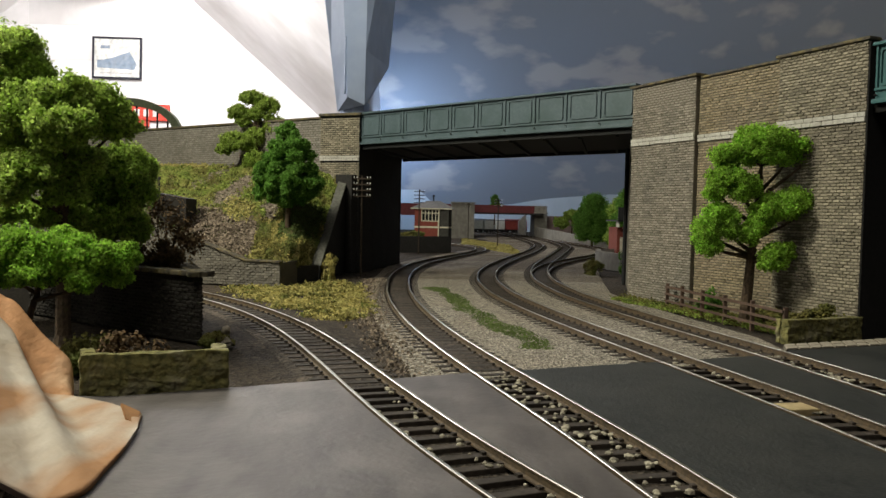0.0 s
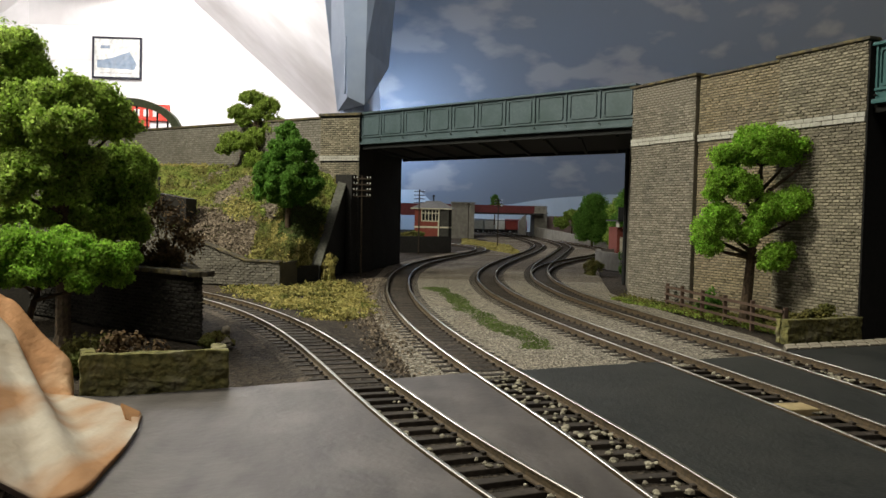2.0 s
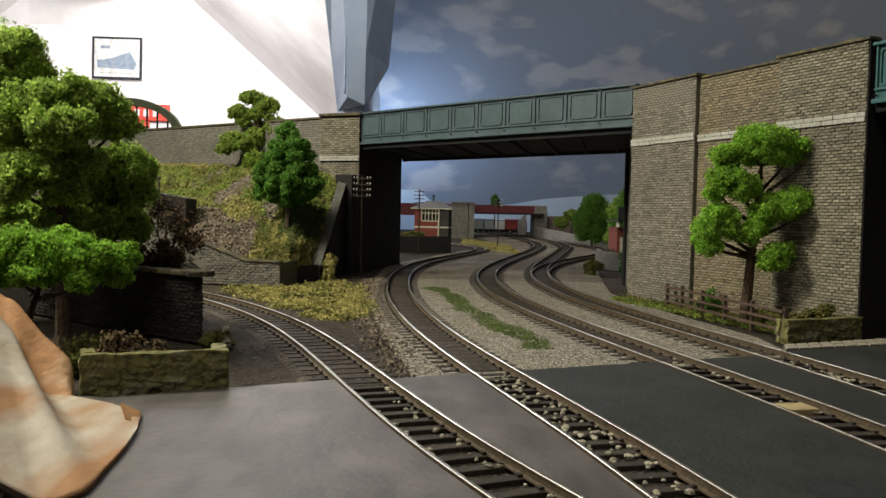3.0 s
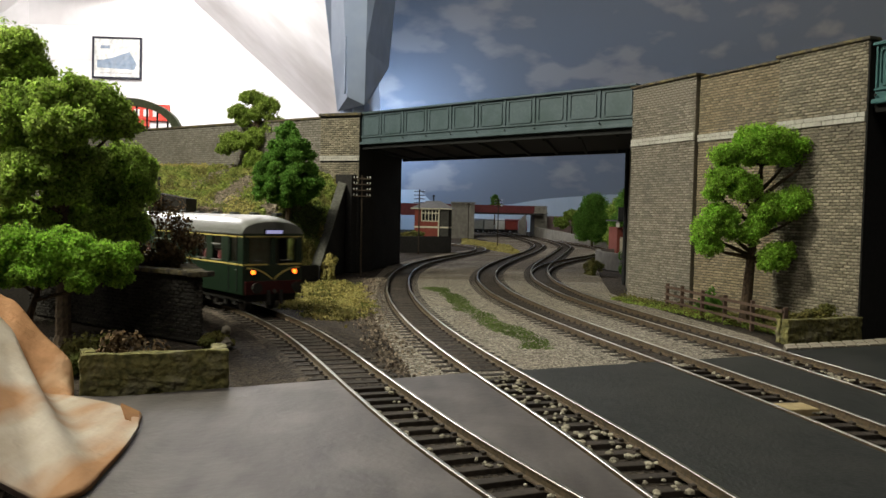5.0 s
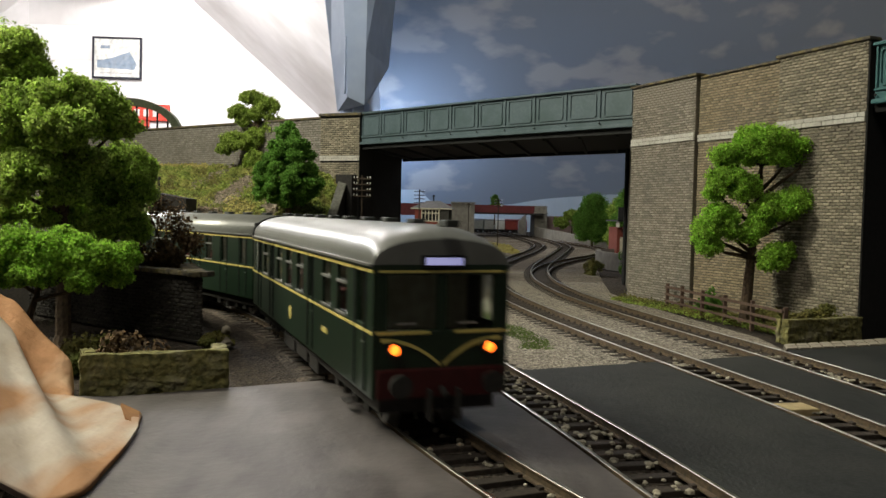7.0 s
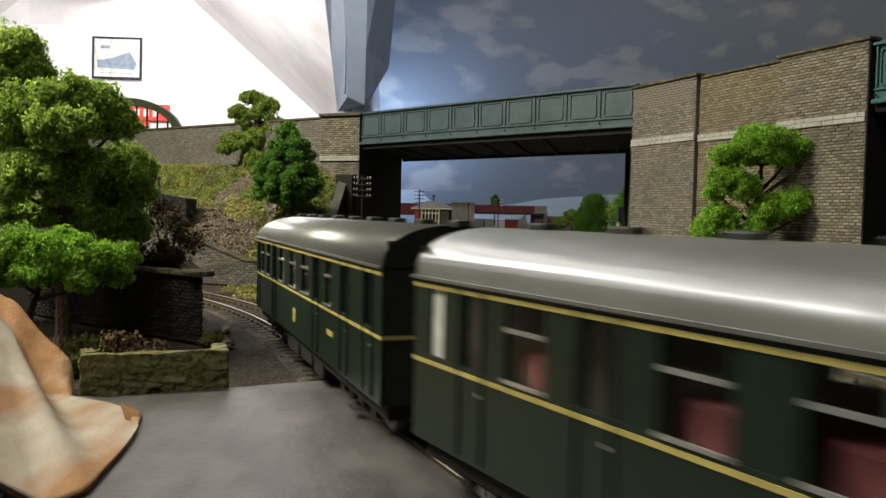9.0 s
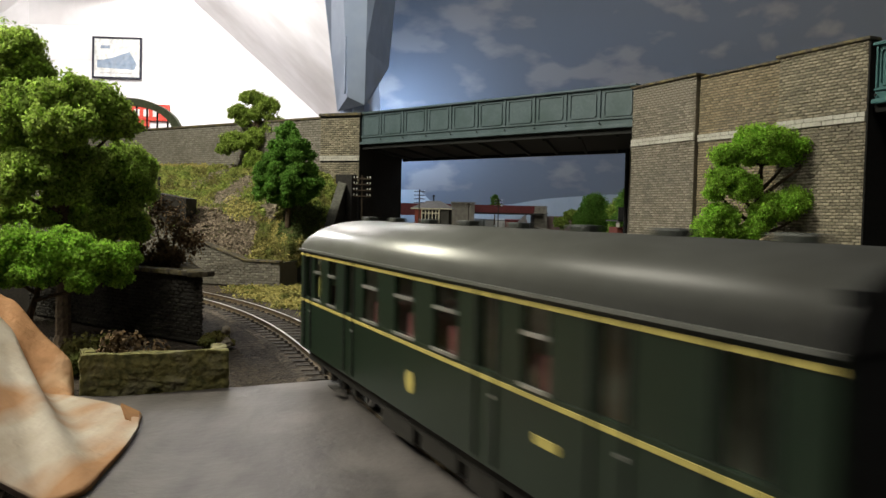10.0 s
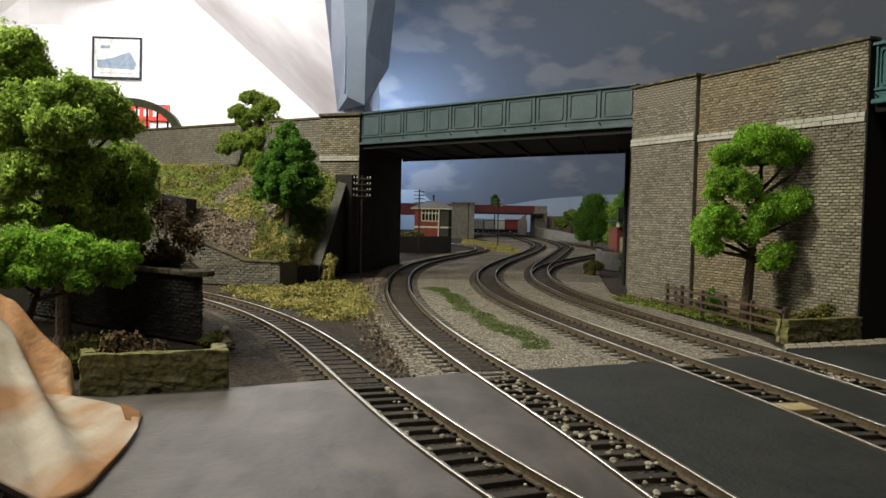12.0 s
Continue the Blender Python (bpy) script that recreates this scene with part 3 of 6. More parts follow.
for i in range(13):
    u0, u1 = i / 13 + 0.004, (i + 1) / 13 - 0.004
    for v0, v1 in ((0.0, 0.48), (0.52, 1.0)):
        quad = [FA.lerp(FB, u).lerp(BA.lerp(BB, u), v) for u, v in ((u0, v0), (u1, v0), (u1, v1), (u0, v1))]
        part("paving_slab", prism([(p.x, p.y) for p in quad], 0.0, 0.0031 + 0.0002 * random.random(), bevel=0.0002), PAVING, pave)
part("bedding", prism([(FA.x, FA.y), (FB.x, FB.y), (BB.x, BB.y), (BA.x, BA.y)], -0.004, 0.0026), MORTAR, pave)

# ---------- bridge and walls ----------
TOP = 0.1495
W2R, W1L = (0.2090, 0.4060), (0.1340, 0.5800)      # ends of the tall wall beside the line
BL = (-0.0810, 0.7870)                              # the far end of the span


def along(p, q, t):
    return (p[0] + (q[0] - p[0]) * t, p[1] + (q[1] - p[1]) * t)


def slab_wall(name, p, q, thick, z0, z1, material, label, category="wall"):
    """A straight wall whose face runs from p to q; its thickness lies to the left of that way."""
    m, w = frame_of(p, q)
    root = tagged(thing(name, label, category), kind="structure")
    part("wall_core", boxed(0, w, 0, thick, z0, z1, m), material, root)
    return root, m, w


def pier(root, p, q, proud, z0, z1, singles, seed, brick=None):
    """A pilaster proud of the wall, bricked on its face, with a pale band and a coping."""
    m, w = frame_of(p, q)
    part("pier_core", boxed(0, w, -proud, 0.001, z0, z1, m), MORTAR, root)
    o = m @ Matrix.Translation((0, -proud, 0))
    a, b = o @ Vector((0, 0, 0)), o @ Vector((w, 0, 0))
    bricklay(root, (a.x, a.y), (b.x, b.y), z0, 0.1075, brick or BRICK, seed=seed)
    bricklay(root, (a.x, a.y), (b.x, b.y), 0.1125, z1, brick or BRICK, singles=singles, piece=BRICKP if brick is None else brick, seed=seed + 1)
    band(root, (a.x, a.y), (b.x, b.y), 0.1075, 0.1125, seed)
    part("coping", boxed(-0.0015, w + 0.0015, -proud - 0.002, 0.004, z1, z1 + 0.0017, m, 0.0005), COPING, root, "dark lichen-edged coping")


def band(root, p, q, z0, z1, seed):
    rnd = random.Random(seed)
    m, w = frame_of(p, q)
    h = (z1 - z0) / 2
    for r in range(2):
        x = 0.0 if r else -0.003
        while x < w:
            ln = rnd.uniform(0.0055, 0.0075)
            a, b = max(0, x), min(w, x + ln)
            if b - a > 0.001:
                part("band_stone", boxed(a + 0.0001, b - 0.0001, -0.0012 - rnd.random() * 0.0003, 0.001, z0 + r * h + 0.0001, z0 + (r + 1) * h - 0.0001, m, 0.0003), BANDSTONE, root)
            x += ln


# tall wall from the span to the second bridge: pier, recessed panel, pier
n_w = Vector((W2R[1] - W1L[1], -(W2R[0] - W1L[0]), 0)).normalized()
right_wall, _, _ = slab_wall("wall_east", W1L, W2R, 0.03, 0, TOP - 0.0035, MORTAR, "tall buff brick retaining wall with pale stone band")
pa, pb = along(W1L, W2R, 0.345), along(W1L, W2R, 0.70)
pier(right_wall, W1L, pa, 0.003, 0, TOP - 0.0018, 130, 3, PIERBRICK)
pier(right_wall, pb, W2R, 0.0025, 0, TOP - 0.0022, 160, 5)
bricklay(right_wall, pa, pb, 0, 0.1065, BRICK_W, seed=8)
bricklay(right_wall, pa, pb, 0.1110, TOP - 0.0035, BRICK_W, seed=9)
band(right_wall, pa, pb, 0.1065, 0.1110, 4)
mm, ww = frame_of(pa, pb)
part("coping", boxed(0.0016, ww - 0.0016, -0.0015, 0.004, TOP - 0.0035, TOP - 0.0020, mm, 0.0005), COPING, right_wall, "thin mossy coping")
me_, we_ = frame_of(W1L, W2R)
# thin near-black sheet laid over the end of the wall
part("sooty_end", boxed(we_ + 0.0001, we_ + 0.0010, -0.0030, 0.03, 0.0, TOP - 0.0024, me_), BLACKBRICK, right_wall, "near-black end face")
# return of the pier into the span opening
part("reveal", prism([W1L, (0.1640, 0.7360), (0.200, 0.730), (0.165, 0.560)], 0, 0.1188), MORTAR, right_wall)
rp = bmesh.new()
cyl(rp, (0.1562, 0.705, 0), (0.1562, 0.705, 0.117), 0.0017, seg=10)
part("drain_pipe", rp, DARKSTEEL, right_wall, "dark drain pipe")


def girder(p, q, z0, z1, bays, label, paint=None):
    """Plate girder parapet with rounded panels, ribs, flanges and rivets."""
    paint = paint or TEAL
    g = thing("bridge_girder", label, "bridge girder", group="girders")
    m, w = frame_of(p, q)
    part("web", boxed(0, w, 0, 0.003, z0, z1, m), paint, g)
    part("top_flange", boxed(-0.0005, w + 0.0005, -0.0025, 0.0045, z1, z1 + 0.0016, m, 0.0003), paint, g)
    part("bottom_flange", boxed(0, w, -0.0028, 0.004, z0 - 0.0022, z0, m, 0.0004), paint, g)
    part("ledge", boxed(0, w, -0.0012, 0.0005, z0 + 0.0042, z0 + 0.0056, m, 0.0003), paint, g)
    part("soffit_flange", boxed(0, w, 0.0015, 0.005, z0 - 0.0062, z0 - 0.0022, m), DARKSTEEL, g)
    step = w / bays
    for i in range(bays + 1):
        x = min(max(i * step, 0.0012), w - 0.0012)
        wide = 0.0011 if i != bays // 2 else 0.0018
        part("rib", boxed(x - wide / 2, x + wide / 2, -0.0012, 0.0003, z0 + 0.0056, z1, m, 0.0002), paint, g)
        rb = bmesh.new()
        bmesh.ops.create_uvsphere(rb, u_segments=8, v_segments=5, radius=0.0007, matrix=m @ Matrix.Translation((x, -0.0013, z0 + 0.002)))
        part("rivet", rb, DARKSTEEL, g)
    for i in range(bays):
        x0, x1 = i * step + step * 0.12, (i + 1) * step - step * 0.12
        a, b = z0 + 0.0068, z1 - 0.002
        bm = bmesh.new()
        r, k = 0.0018, 5
        ring = []
        for cx, cz, st in ((x1 - r, b - r, 0), (x0 + r, b - r, 90), (x0 + r, a + r, 180), (x1 - r, a + r, 270)):
            for j in range(k):
                an = radians(st + 90 * j / (k - 1))
                ring.append((cx + r * math.cos(an), cz + r * math.sin(an), math.cos(an), math.sin(an)))
        t = 0.0004
        rows = [[bm.verts.new(m @ Vector((x + nx * o, y, z + nz * o))) for x, z, nx, nz in ring] for o, y in ((t, 0.0002), (t, -0.0009), (-t, -0.0009), (-t, 0.0002))]
        for ra, rb_ in zip(rows, rows[1:]):
            for j in range(len(ring)):
                bm.faces.new((ra[j], ra[(j + 1) % len(ring)], rb_[(j + 1) % len(ring)], rb_[j]))
        bmesh.ops.recalc_face_normals(bm, faces=bm.faces[:])
        part("panel_moulding", bm, paint, g)
    return g


girder(BL, W1L, 0.1240, TOP + 0.0010, 10, "teal painted plate girder with rounded panels over the tracks")
# deck, far girder and cross beams
deck_w = 0.145
md, wd = frame_of(BL, W1L)
deck = tagged(thing("bridge_deck", "near-black underside of the road bridge", "bridge deck"), kind="structure")
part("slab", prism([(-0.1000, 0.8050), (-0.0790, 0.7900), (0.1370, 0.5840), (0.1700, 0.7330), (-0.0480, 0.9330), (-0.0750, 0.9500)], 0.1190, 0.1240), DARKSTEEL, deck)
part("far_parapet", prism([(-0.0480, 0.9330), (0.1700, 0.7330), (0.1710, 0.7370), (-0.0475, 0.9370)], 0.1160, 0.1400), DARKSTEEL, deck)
for i in range(9):
    t = (i + 0.5) / 9
    a = Vector((-0.0790 + 0.2160 * t, 0.7930 - 0.2060 * t, 0))
    b = Vector((-0.0480 + 0.2150 * t, 0.9300 - 0.1980 * t, 0))
    bm = bmesh.new()
    mb, wb = frame_of(a, b)
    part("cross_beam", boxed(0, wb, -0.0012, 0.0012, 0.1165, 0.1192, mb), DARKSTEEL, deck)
# left abutment
abut = tagged(thing("abutment", "brick abutment with pale stone band, near-black from soot and painted shade", "abutment"), kind="structure")
part("inner_wall", prism([(-0.0800, 0.7880), (-0.0490, 0.9330), (-0.16, 0.98), (-0.19, 0.88)], 0, 0.1188), SOOT_SHADE, abut)
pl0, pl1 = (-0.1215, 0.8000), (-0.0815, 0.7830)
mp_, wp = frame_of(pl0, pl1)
part("pier_core", boxed(0, wp, 0.0005, 0.03, 0, TOP, mp_), SOOT_SHADE, abut)
bricklay(abut, pl0, pl1, 0.085, 0.1065, BRICK, course=0.0020, length=0.0048, seed=21)
bricklay(abut, pl0, pl1, 0.1115, TOP, BRICK, course=0.0020, length=0.0048, seed=22)
band(abut, pl0, pl1, 0.1065, 0.1115, 23)
# lower courses painted near-black for the shade falling on the pier
bricklay(abut, pl0, pl1, 0, 0.085, SOOT_SHADE, course=0.0026, length=0.006, seed=24)
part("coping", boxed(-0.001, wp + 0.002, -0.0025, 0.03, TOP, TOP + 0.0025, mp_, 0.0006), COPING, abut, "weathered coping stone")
part("pilaster", boxed(wp - 0.020, wp - 0.002, -0.010, 0.002, 0, 0.093, mp_, 0.0008), SOOT_SHADE, abut)

# long parapet wall climbing away on the left
LW0, LW1 = (-0.62, 1.155), (-0.1200, 0.8030)
left_wall, _, _ = slab_wall("wall_west", LW0, LW1, 0.012, 0.0, TOP - 0.002, MORTAR, "long grey stone parapet wall above the embankment")
bricklay(left_wall, LW0, LW1, 0.085, TOP - 0.002, GREYSTONE, course=0.0023, length=0.0046, seed=31, name="stonework")
ml, wl = frame_of(LW0, LW1)
part("coping", boxed(0, wl - 0.001, -0.002, 0.014, TOP - 0.002, TOP + 0.0002, ml, 0.0005), COPING, left_wall, "thin dark coping")

# second girder over the road at the edge of the wall
girder((0.2098, 0.4040), (0.262, 0.285), 0.1180, 0.1440, 5, "teal plate girder of the second bridge over the road",
       mat("fresh_teal_paint", (0.045, 0.14, 0.15), (0.036, 0.115, 0.125), 500, 0.5, bump=0.12))
side_abut = tagged(thing("abutment", "dark brick side wall below the second bridge", "abutment"), kind="structure")
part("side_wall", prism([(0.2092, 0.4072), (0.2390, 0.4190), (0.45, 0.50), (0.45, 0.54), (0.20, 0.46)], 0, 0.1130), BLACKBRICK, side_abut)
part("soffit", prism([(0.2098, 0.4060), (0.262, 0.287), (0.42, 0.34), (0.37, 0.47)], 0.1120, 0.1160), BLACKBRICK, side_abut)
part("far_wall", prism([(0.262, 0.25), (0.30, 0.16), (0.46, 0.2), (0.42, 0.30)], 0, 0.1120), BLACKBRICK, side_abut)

# retaining wall along the single line and the embankment behind it
RET = [(-0.46, 0.690), (-0.34, 0.672), (-0.262, 0.653), (-0.222, 0.640), (-0.150, 0.6215), (-0.1225, 0.6165)]
RZ = [0.075, 0.072, 0.068, 0.044, 0.0185, 0.0180]
ret = tagged(thing("retaining_wall", "grey stone retaining wall with sloping coping beside the track", "wall"), kind="structure")
for i in range(len(RET) - 1):
    p, q, za, zb = RET[i], RET[i + 1], RZ[i], RZ[i + 1]
    m, w = frame_of(p, q)
    bm = bmesh.new()
    part("wall_core", prism([(0, 0), (w, 0), (w, 0.005), (0, 0.005)], 0, [za, zb, zb, za]), MORTAR, ret).matrix_basis = m
    bricklay(ret, p, q, 0, max(za, zb), DARKSTONE, course=0.0020, length=0.0043, top=lambda u, a=za, b=zb: a + (b - a) * u + 0.0006, seed=40 + i, name="stonework")
    slope_bar(ret, m, w, -0.0015, 0.0065, za, zb, 0.0016, COPING)
part("end_face", prism([(-0.1225, 0.6165), (-0.1165, 0.655), (-0.1215, 0.656), (-0.1275, 0.618)], 0, 0.0180), MORTAR, ret)
part("low_wall", prism([(-0.1165, 0.655), (-0.0985, 0.690), (-0.1035, 0.693), (-0.1215, 0.657)], 0, [0.0135, 0.0125, 0.0125, 0.0135]), SOOT_SHADE, ret)
# grey coping stone, dimmed in colour for the shade by the abutment
WINGCOPE = mat("shade_grey_coping", (0.13, 0.13, 0.115), (0.08, 0.08, 0.07), 500, 0.9)
wing = tagged(thing("wing_wall", "dark wing wall with a pale sloping coping", "wall"), kind="structure")
wm, wwid = frame_of((-0.1020, 0.680), (-0.0930, 0.785))
part("wall_core", prism([(0, 0), (wwid, 0), (wwid, 0.006), (0, 0.006)], 0, [0.012, 0.088, 0.088, 0.012]), SOOT_SHADE, wing).matrix_basis = wm
slope_bar(wing, wm, wwid, -0.001, 0.0075, 0.012, 0.088, 0.0022, WINGCOPE, "grey sloping coping stone")

# embankment
BANK_LO = [(-0.46, 0.694, 0.072), (-0.34, 0.676, 0.069), (-0.262, 0.657, 0.065), (-0.222, 0.644, 0.041), (-0.150, 0.6265, 0.016), (-0.122, 0.635, 0.014), (-0.108, 0.682, 0.008)]
BANK_HI = [(-0.60, 1.140, 0.104), (-0.44, 1.025, 0.104), (-0.32, 0.941, 0.1035), (-0.24, 0.886, 0.1025), (-0.165, 0.833, 0.101), (-0.128, 0.806, 0.099), (-0.098, 0.795, 0.086)]


def lerp_line(pts, u):
    x = u * (len(pts) - 1)
    i = min(int(x), len(pts) - 2)
    return Vector(pts[i]).lerp(Vector(pts[i + 1]), x - i)


def bank_point(u, v):
    p = lerp_line(BANK_LO, u).lerp(lerp_line(BANK_HI, u), v)
    p.z += 0.006 * math.sin(math.pi * v) + 0.004 * noise.noise(p * 25) * math.sin(math.pi * v) + 0.0028 * noise.noise(p * 110) + 0.0015 * noise.noise(p * 260)
    return p


nu, nv = 150, 70
vs = [bank_point(i / nu, j / nv) for j in range(nv + 1) for i in range(nu + 1)]
fs = [(j * (nu + 1) + i, j * (nu + 1) + i + 1, (j + 1) * (nu + 1) + i + 1, (j + 1) * (nu + 1) + i) for j in range(nv) for i in range(nu)]
tagged(soup("embankment", vs, fs, BANK, smooth=True), "turfed embankment with bare stony patches", "embankment", kind="structure")


def bank_scatter(name, material, label, count, size, height, keep, seed):
    rnd = random.Random(seed)
    vs, fs = [], []
    while len(fs) < count:
        u, v = rnd.random(), rnd.random()
        if not keep(u, v):
            continue
        p = bank_point(u, v) + Vector((0, 0, rnd.random() * height))
        nrm = Vector((rnd.gauss(0, 0.6), rnd.gauss(-0.5, 0.6), 0.6)).normalized()
        t = nrm.orthogonal().normalized()
        t.rotate(Matrix.Rotation(rnd.uniform(0, 6.3), 3, nrm))
        b = nrm.cross(t)
        s = size * rnd.uniform(0.5, 1.4)
        q = len(vs)
        vs += [p - t * s, p - b * s * 0.7, p + t * s, p + b * s * 0.7]
        fs.append((q, q + 1, q + 2, q + 3))
    tagged(soup(name, vs, fs, material), label, "vegetation", kind="stuff")


def bank_zone(u, v):
    """Which ground cover lies at a spot of the embankment; the borders wander."""
    u += 0.016 * noise.noise((u * 40, v * 14, 3)) + random.gauss(0, 0.004)
    v += 0.06 * noise.noise((u * 30, v * 12, 8)) + random.gauss(0, 0.012)
    if ((u - 0.617) / 0.030) ** 2 + ((v - 0.345) / 0.10) ** 2 < 1 or v > 0.86 and u < 0.47:
        return "straw"
    if 0.34 < v < 0.80 and abs(u - 0.570 - (v - 0.33) * 0.075) < 0.020 or ((u - 0.70) / 0.036) ** 2 + ((v - 0.44) / 0.10) ** 2 < 1:
        return "gravel"
    if abs(u - 0.50 - (v - 0.6) * 0.1) < 0.007 and v > 0.5:
        return "gravel"
    if 0.54 < u < 0.665 and v < 0.28:
        return "litter"
    # dark turf near the wall; round the conical tree it paints shade
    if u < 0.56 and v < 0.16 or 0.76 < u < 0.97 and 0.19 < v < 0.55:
        return "shade_turf"
    if u > 0.655 and v < 0.36:
        return "olive" if noise.noise((u * 30, v * 9, 5)) < 0.18 else "straw_olive"
    return "grass" if noise.noise((u * 22, v * 9, 1)) > -0.22 else "olive"


BANKGRASS = mat("yellow_green_turf", (0.24, 0.29, 0.065), (0.14, 0.19, 0.04), 300, 0.95, bump=0, island=0.4, big=45, c=(0.27, 0.26, 0.08), leaf=0.25)
LITTER = mat("brown_stone_litter", (0.26, 0.21, 0.16), (0.11, 0.085, 0.065), 500, 0.95, bump=0, island=0.45, big=60)
GRAVEL = mat("pinkish_grey_gravel", (0.30, 0.25, 0.20), (0.17, 0.14, 0.11), 500, 0.95, bump=0, island=0.4, big=60)
SHADETURF = mat("dark_and_shaded_turf", (0.12, 0.16, 0.045), (0.07, 0.10, 0.03), 400, 0.95, bump=0, island=0.4, big=60, leaf=0.25)
bank_scatter("grass_scatter", BANKGRASS, "yellow-green turf scatter on the embankment", 42000, 0.0011, 0.0035, lambda u, v: bank_zone(u, v) == "grass", 1)
bank_scatter("olive_scatter", SCRUB_O, "olive tufts on the lower embankment", 16000, 0.0009, 0.0042, lambda u, v: bank_zone(u, v) == "olive", 2)
bank_scatter("moss_scatter", SHADETURF, "dark green turf on the embankment, also painting the shade round the conical tree", 9000, 0.0009, 0.003, lambda u, v: bank_zone(u, v) == "shade_turf", 5)
bank_scatter("straw_scatter", SCRUB_Y, "straw yellow tufts on the embankment", 8000, 0.0009, 0.0045, lambda u, v: bank_zone(u, v) in ("straw", "straw_olive"), 3)
bank_scatter("gravel_scatter", GRAVEL, "pinkish gravel running down the embankment", 6000, 0.0009, 0.0016, lambda u, v: bank_zone(u, v) == "gravel", 4)
bank_scatter("stone_scatter", LITTER, "loose brown stones on the bare part of the embankment", 8000, 0.0010, 0.0030, lambda u, v: bank_zone(u, v) == "litter", 6)

# brick block and trees beside the single line
block = tagged(thing("retaining_block", "brick block with stone cap beside the track, its colour darkened for tree shade", "wall"), kind="structure")
BF = [(-0.1016, 0.346), (-0.1260, 0.405), (-0.175, 0.480), (-0.25, 0.545), (-0.36, 0.59), (-0.50, 0.60), (-0.50, 0.50), (-0.22, 0.435), (-0.14, 0.374)]
# shade under the tree crowns is put into the block's brick colour
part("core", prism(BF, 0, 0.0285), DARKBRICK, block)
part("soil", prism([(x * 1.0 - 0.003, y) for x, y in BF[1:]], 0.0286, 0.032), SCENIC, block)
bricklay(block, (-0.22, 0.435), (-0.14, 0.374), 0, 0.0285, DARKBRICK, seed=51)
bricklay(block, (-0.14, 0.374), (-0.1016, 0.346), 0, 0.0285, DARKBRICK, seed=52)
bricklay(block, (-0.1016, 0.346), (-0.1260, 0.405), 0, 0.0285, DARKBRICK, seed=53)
for p, q in (((-0.22, 0.435), (-0.14, 0.374)), ((-0.14, 0.374), (-0.1016, 0.346)), ((-0.1016, 0.346), (-0.1260, 0.405))):
    m, w = frame_of(p, q)
    rnd = random.Random(int(abs(p[0]) * 1000))
    x = -0.001
    while x < w:
        ln = rnd.uniform(0.008, 0.012)
        # cap stones take the darker coping colour for the same tree shade
        part("cap_stone", boxed(x, min(x + ln, w + 0.001) - 0.0002, -0.0022, 0.006, 0.0287, 0.0306 + rnd.random() * 0.0004, m, 0.0005), COPING, block)
        x += ln


def trough(p, q, h, depth, label, seed, ends=0.02):
    t = thing("planter", label, "planter", group="planters")
    m, w = frame_of(p, q)

    def rough(x0, x1, y0, y1, name):
        bm = boxed(x0, x1, y0, y1, -0.0005, h, None, 0.0006)
        bmesh.ops.subdivide_edges(bm, edges=bm.edges[:], cuts=7, use_grid_fill=True)
        for v in bm.verts:
            v.co += Vector((noise.noise(v.co * 300 + Vector((seed, 0, 0))), noise.noise(v.co * 300 + Vector((0, seed, 9))), noise.noise(v.co * 260))) * 0.0008
        ob = part(name, bm, MOSS, t)
        ob.matrix_basis = m
    rough(0, w, 0, 0.0045, "front_slab")
    rough(0, 0.004, 0.005, ends, "end_slab")
    rough(w - 0.004, w, 0.005, ends, "end_slab")
    part("soil", boxed(0.0042, w - 0.0042, 0.0047, ends - 0.001, 0, h * 0.55, m), SCENIC, t)
    return t


trough((-0.1050, 0.2365), (-0.0655, 0.2520), 0.0142, 0.01, "mossy olive stone trough on the road edge", 3, 0.012)
trough((0.1627, 0.3825), (0.2085, 0.4040), 0.0112, 0.01, "mossy low stone trough at the foot of the wall", 5, 0.0075)

tree("tree", (-0.1600, 0.345, 0), 0.125, [(-0.0274, 0.0150, 0.1234, 0.0124, 0.0104), (-0.0195, 0.0150, 0.1155, 0.0084, 0.0074), (-0.0348, 0.0150, 0.1135, 0.0112, 0.0099),
      (0.0086, -0.0100, 0.1020, 0.0139, 0.0083), (-0.0050, -0.0150, 0.0968, 0.0132, 0.0096), (0.0175, -0.0050, 0.0965, 0.0122, 0.0098), (0.0110, -0.0250, 0.0882, 0.0146, 0.0084),
      (0.0242, 0.0000, 0.0918, 0.0081, 0.0071), (-0.0140, -0.0150, 0.0880, 0.0114, 0.0091), (-0.0025, -0.0200, 0.0722, 0.0134, 0.0076), (0.0110, -0.0100, 0.0760, 0.0116, 0.0065),
      (-0.0114, -0.0200, 0.0649, 0.0101, 0.0067), (0.0041, -0.0100, 0.0644, 0.0106, 0.0079),
      (-0.0232, 0.0000, 0.0553, 0.0105, 0.0062), (-0.0089, 0.0000, 0.0542, 0.0095, 0.0062), (0.0007, 0.0050, 0.0527, 0.0087, 0.0063)],
     LEAF_B, "large bushy mid-green model tree", 0.003, 0.0009, 0.8, 11, 0.8, puff=(0.24, 0.42))
